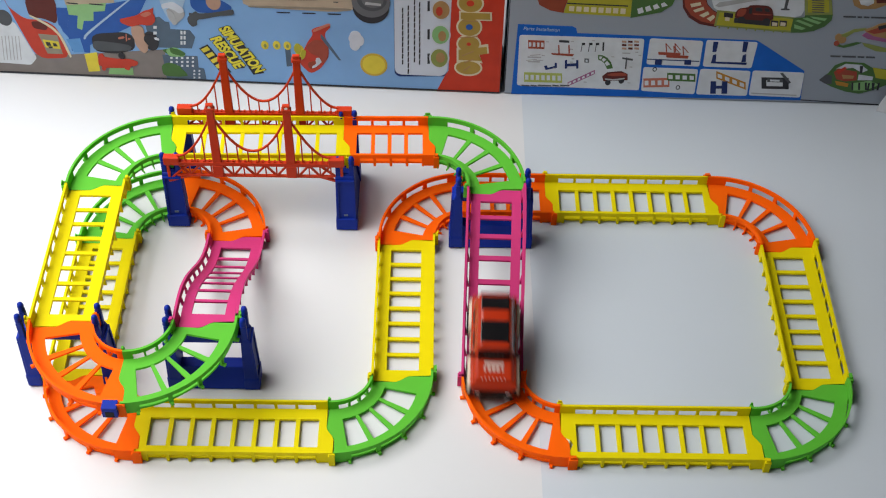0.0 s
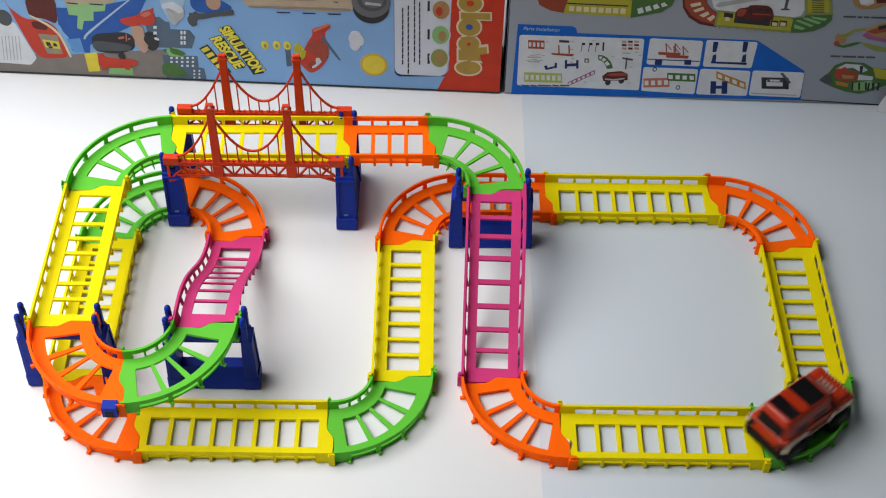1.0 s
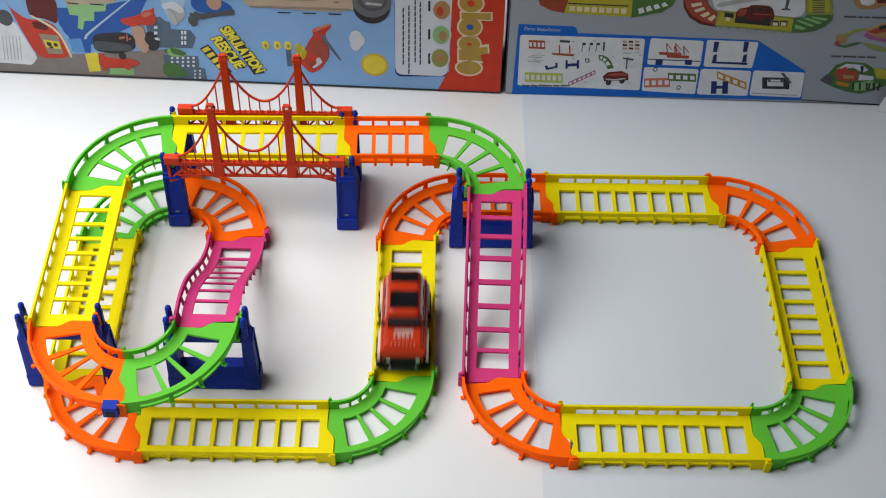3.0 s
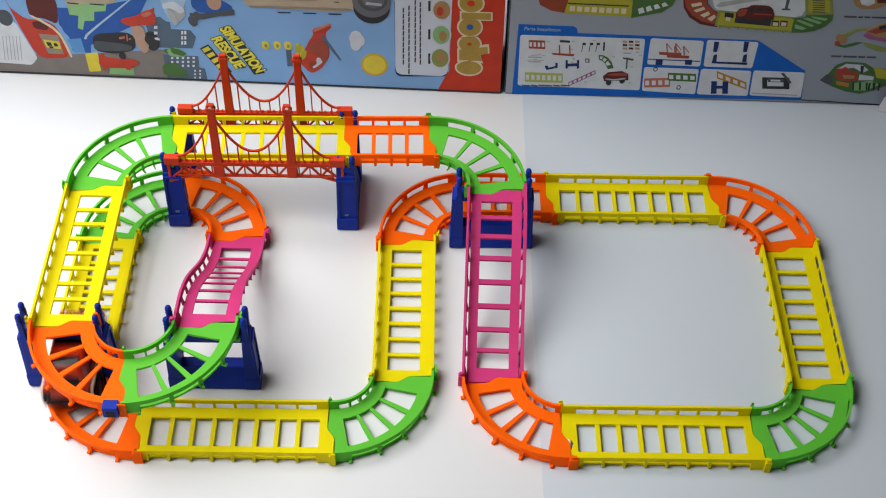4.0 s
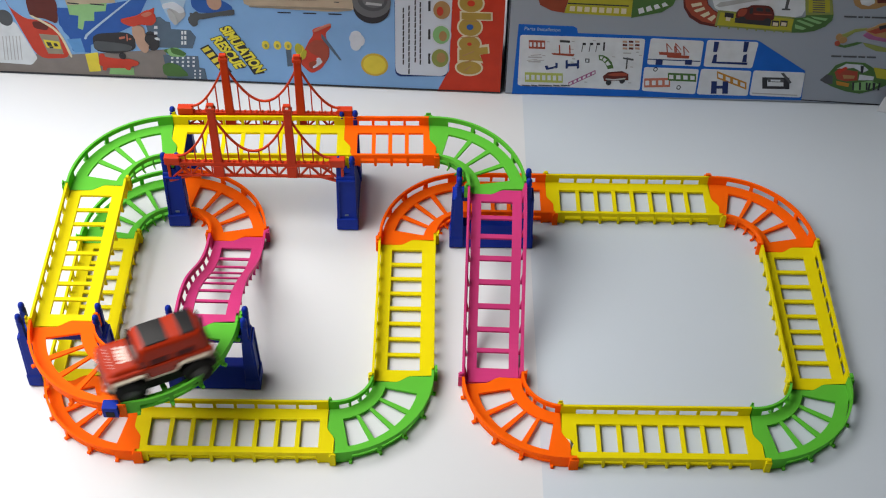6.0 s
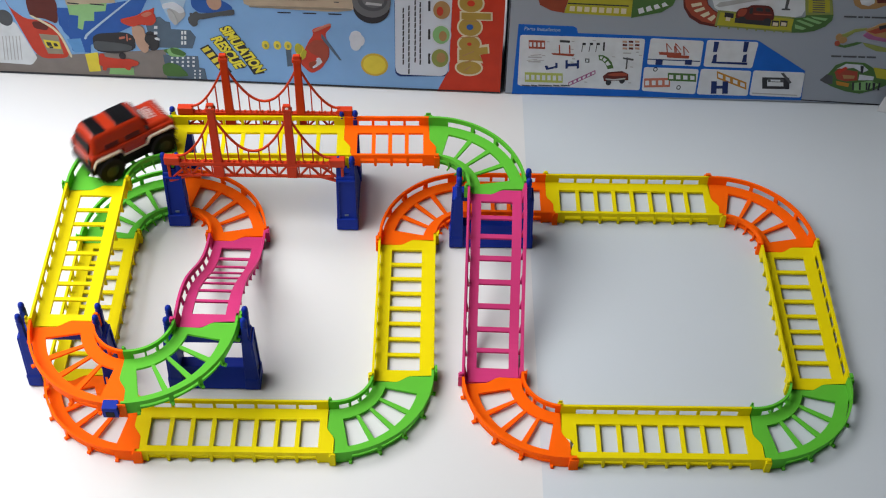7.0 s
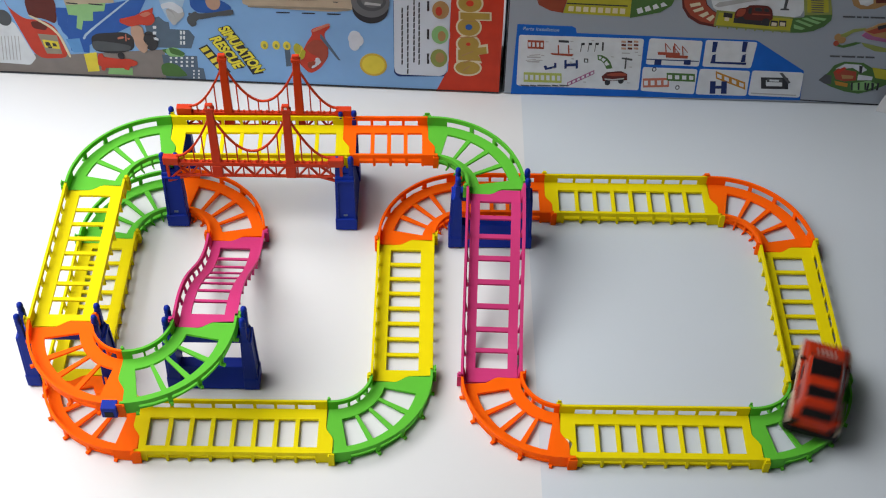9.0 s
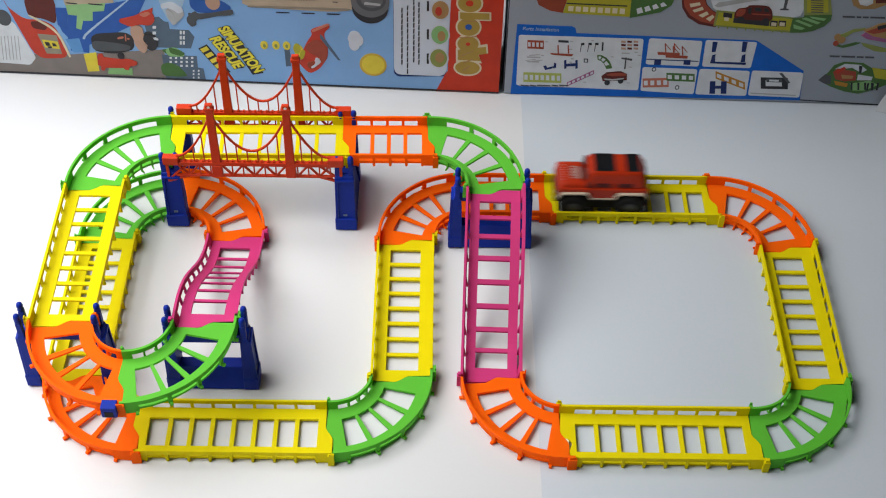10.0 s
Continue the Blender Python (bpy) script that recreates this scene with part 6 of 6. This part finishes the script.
    for y0, y1 in ((-0.0072, -0.0057), (-0.0044, -0.0019), (-0.0012, 0.0012), (0.0019, 0.0044), (0.0057, 0.0072)):
        part("bonnet_print", box(bmesh.new(), 0.0222, 0.0262, y0, y1, 0.0333, 0.0337), SILVER_INK, car, "pale printed bar")
    for k in range(7):
        y = -0.0084 + 0.0028 * k
        part("bonnet_print", box(bmesh.new(), 0.0314, 0.0326, y - 0.0004, y + 0.0004, 0.0333, 0.0337), SILVER_INK, car, "pale printed bar")
    wheels = []
    for x in (-0.0235, 0.0235):
        for side in (-1, 1):
            wheel = new("wheel")
            wheel.parent = car
            wheel.location = (x, side * 0.0163, 0.0117)
            bm = bmesh.new()
            lathe(bm, [(0.0055, -0.0036), (0.0104, -0.0038), (0.0115, -0.0026), (0.0115, 0.0026), (0.0104, 0.0038), (0.0055, 0.0036)], 22)
            for k in range(16):
                a = 2 * math.pi * k / 16
                bar(bm, (0.0113 * math.cos(a), -0.0030, 0.0113 * math.sin(a)), (0.0113 * math.cos(a), 0.0030, 0.0113 * math.sin(a)), 0.0014, 0.0010, up=(math.cos(a), 0, math.sin(a)))
            part("tyre", bm, RUBBER, wheel, "black rubber tyre")
            bm = bmesh.new()
            lathe(bm, [(0.0054, -0.0039), (0.0046, -0.0039), (0.0040, -0.0030), (0.0040, 0.0030), (0.0046, 0.0039), (0.0054, 0.0039)], 16)
            for k in range(5):
                a = 2 * math.pi * k / 5
                bar(bm, (0, side * 0.0034, 0), (0.0050 * math.cos(a), side * 0.0034, 0.0050 * math.sin(a)), 0.0012, 0.0012)
            part("rim", bm, RIM, wheel, "dark grey wheel rim")
            wheels.append((wheel, x, side))
    return car, wheels


car, wheels = toy_car()

# ---- the drive round the track ----
PATH = []
RUN = [0.0]
for lap in range(2):
    for k in range(len(ORDER)):
        for i in range(40):
            PATH.append(centre(ORDER[k], ORDER[(k + 1) % len(ORDER)], i / 40))
for p, q in zip(PATH, PATH[1:]):
    RUN.append(RUN[-1] + (q - p).length)
# seconds and metres driven along the track since the top of the ramp
DRIVE = ((0.0, 0.138), (0.1, 0.182), (0.2, 0.203), (0.4, 0.240), (0.5, 0.263), (0.6, 0.276), (0.7, 0.297), (0.8, 0.354), (0.9, 0.385), (1.0, 0.409), (1.2, 0.456), (1.4, 0.524),
         (1.5, 0.565), (1.6, 0.606), (1.7, 0.639), (1.8, 0.659), (2.0, 0.716), (2.1, 0.764), (2.3, 0.834), (2.5, 0.919), (2.6, 0.948), (2.7, 0.974), (3.8, 1.337), (3.9, 1.364),
         (4.0, 1.409), (4.1, 1.444), (4.3, 1.526), (4.5, 1.590), (4.7, 1.666), (5.0, 1.706), (5.1, 1.739), (5.2, 1.764), (5.4, 1.803), (5.5, 1.818), (5.7, 1.847), (6.8, 2.160),
         (7.0, 2.208), (7.2, 2.261), (7.5, 2.388), (7.7, 2.458), (8.0, 2.539), (8.2, 2.649), (8.3, 2.725), (8.4, 2.757), (8.5, 2.792), (8.6, 2.828), (8.8, 2.907), (9.0, 2.979),
         (9.2, 3.044), (9.4, 3.131), (9.5, 3.163), (9.6, 3.177), (9.8, 3.241), (10.0, 3.318))


def driven(t):
    """Smooth and never backwards between the rows of DRIVE."""
    n = len(DRIVE)
    k = next((i for i in range(n - 1) if t <= DRIVE[i + 1][0]), n - 2)
    rate = [(DRIVE[i + 1][1] - DRIVE[i][1]) / (DRIVE[i + 1][0] - DRIVE[i][0]) for i in range(n - 1)]

    def slope(i):
        if i == 0 or i == n - 1:
            return rate[min(i, n - 2)]
        return 2 * rate[i - 1] * rate[i] / (rate[i - 1] + rate[i])
    (t0, s0), (t1, s1) = DRIVE[k], DRIVE[k + 1]
    h = t1 - t0
    x = (t - t0) / h
    return ((1 + 2 * x) * (1 - x) ** 2 * s0 + x * (1 - x) ** 2 * h * slope(k) + x * x * (3 - 2 * x) * s1 + x * x * (x - 1) * h * slope(k + 1))


def on_path(s):
    k = min(max(int(np.searchsorted(RUN, s)) - 1, 0), len(RUN) - 2)
    f = (s - RUN[k]) / (RUN[k + 1] - RUN[k])
    return PATH[k].lerp(PATH[k + 1], f)


def car_pose(s):
    """The car stands with both axles on the roadway; its nose leads a little in the bends."""
    head = on_path(s + 0.018) - on_path(s - 0.010)
    front, back = on_path(s + 0.0235), on_path(s - 0.0235)
    head.z = 0
    head.normalize()
    d = (head + Vector((0, 0, (front.z - back.z) / 0.047 * 1.06))).normalized()
    mid = on_path(s) * 0.5 + (on_path(s + 0.022) + on_path(s - 0.022)) * 0.25
    mid.z = (front.z + back.z) / 2
    side = Vector((0, 0, 1)).cross(d).normalized()
    up = d.cross(side)
    turn = Matrix((d, side, up)).transposed().to_4x4()
    return Matrix.Translation(mid) @ turn


def motions():
    times = [k / 30 for k in range(301)]
    ways = [driven(t) for t in times]
    walk(car, [(t, car_pose(s)) for t, s in zip(times, ways)])
    for wheel, x, side in wheels:
        rows, turn, last = [], 0.0, ways[0]
        for t, s in zip(times, ways):
            turn += min(math.degrees((s - last) / 0.0117), 85.0)
            last = s
            rows.append((t, pose(x, side * 0.0163, 0.0117, 0, turn, 0)))
        walk(wheel, rows)


motions()
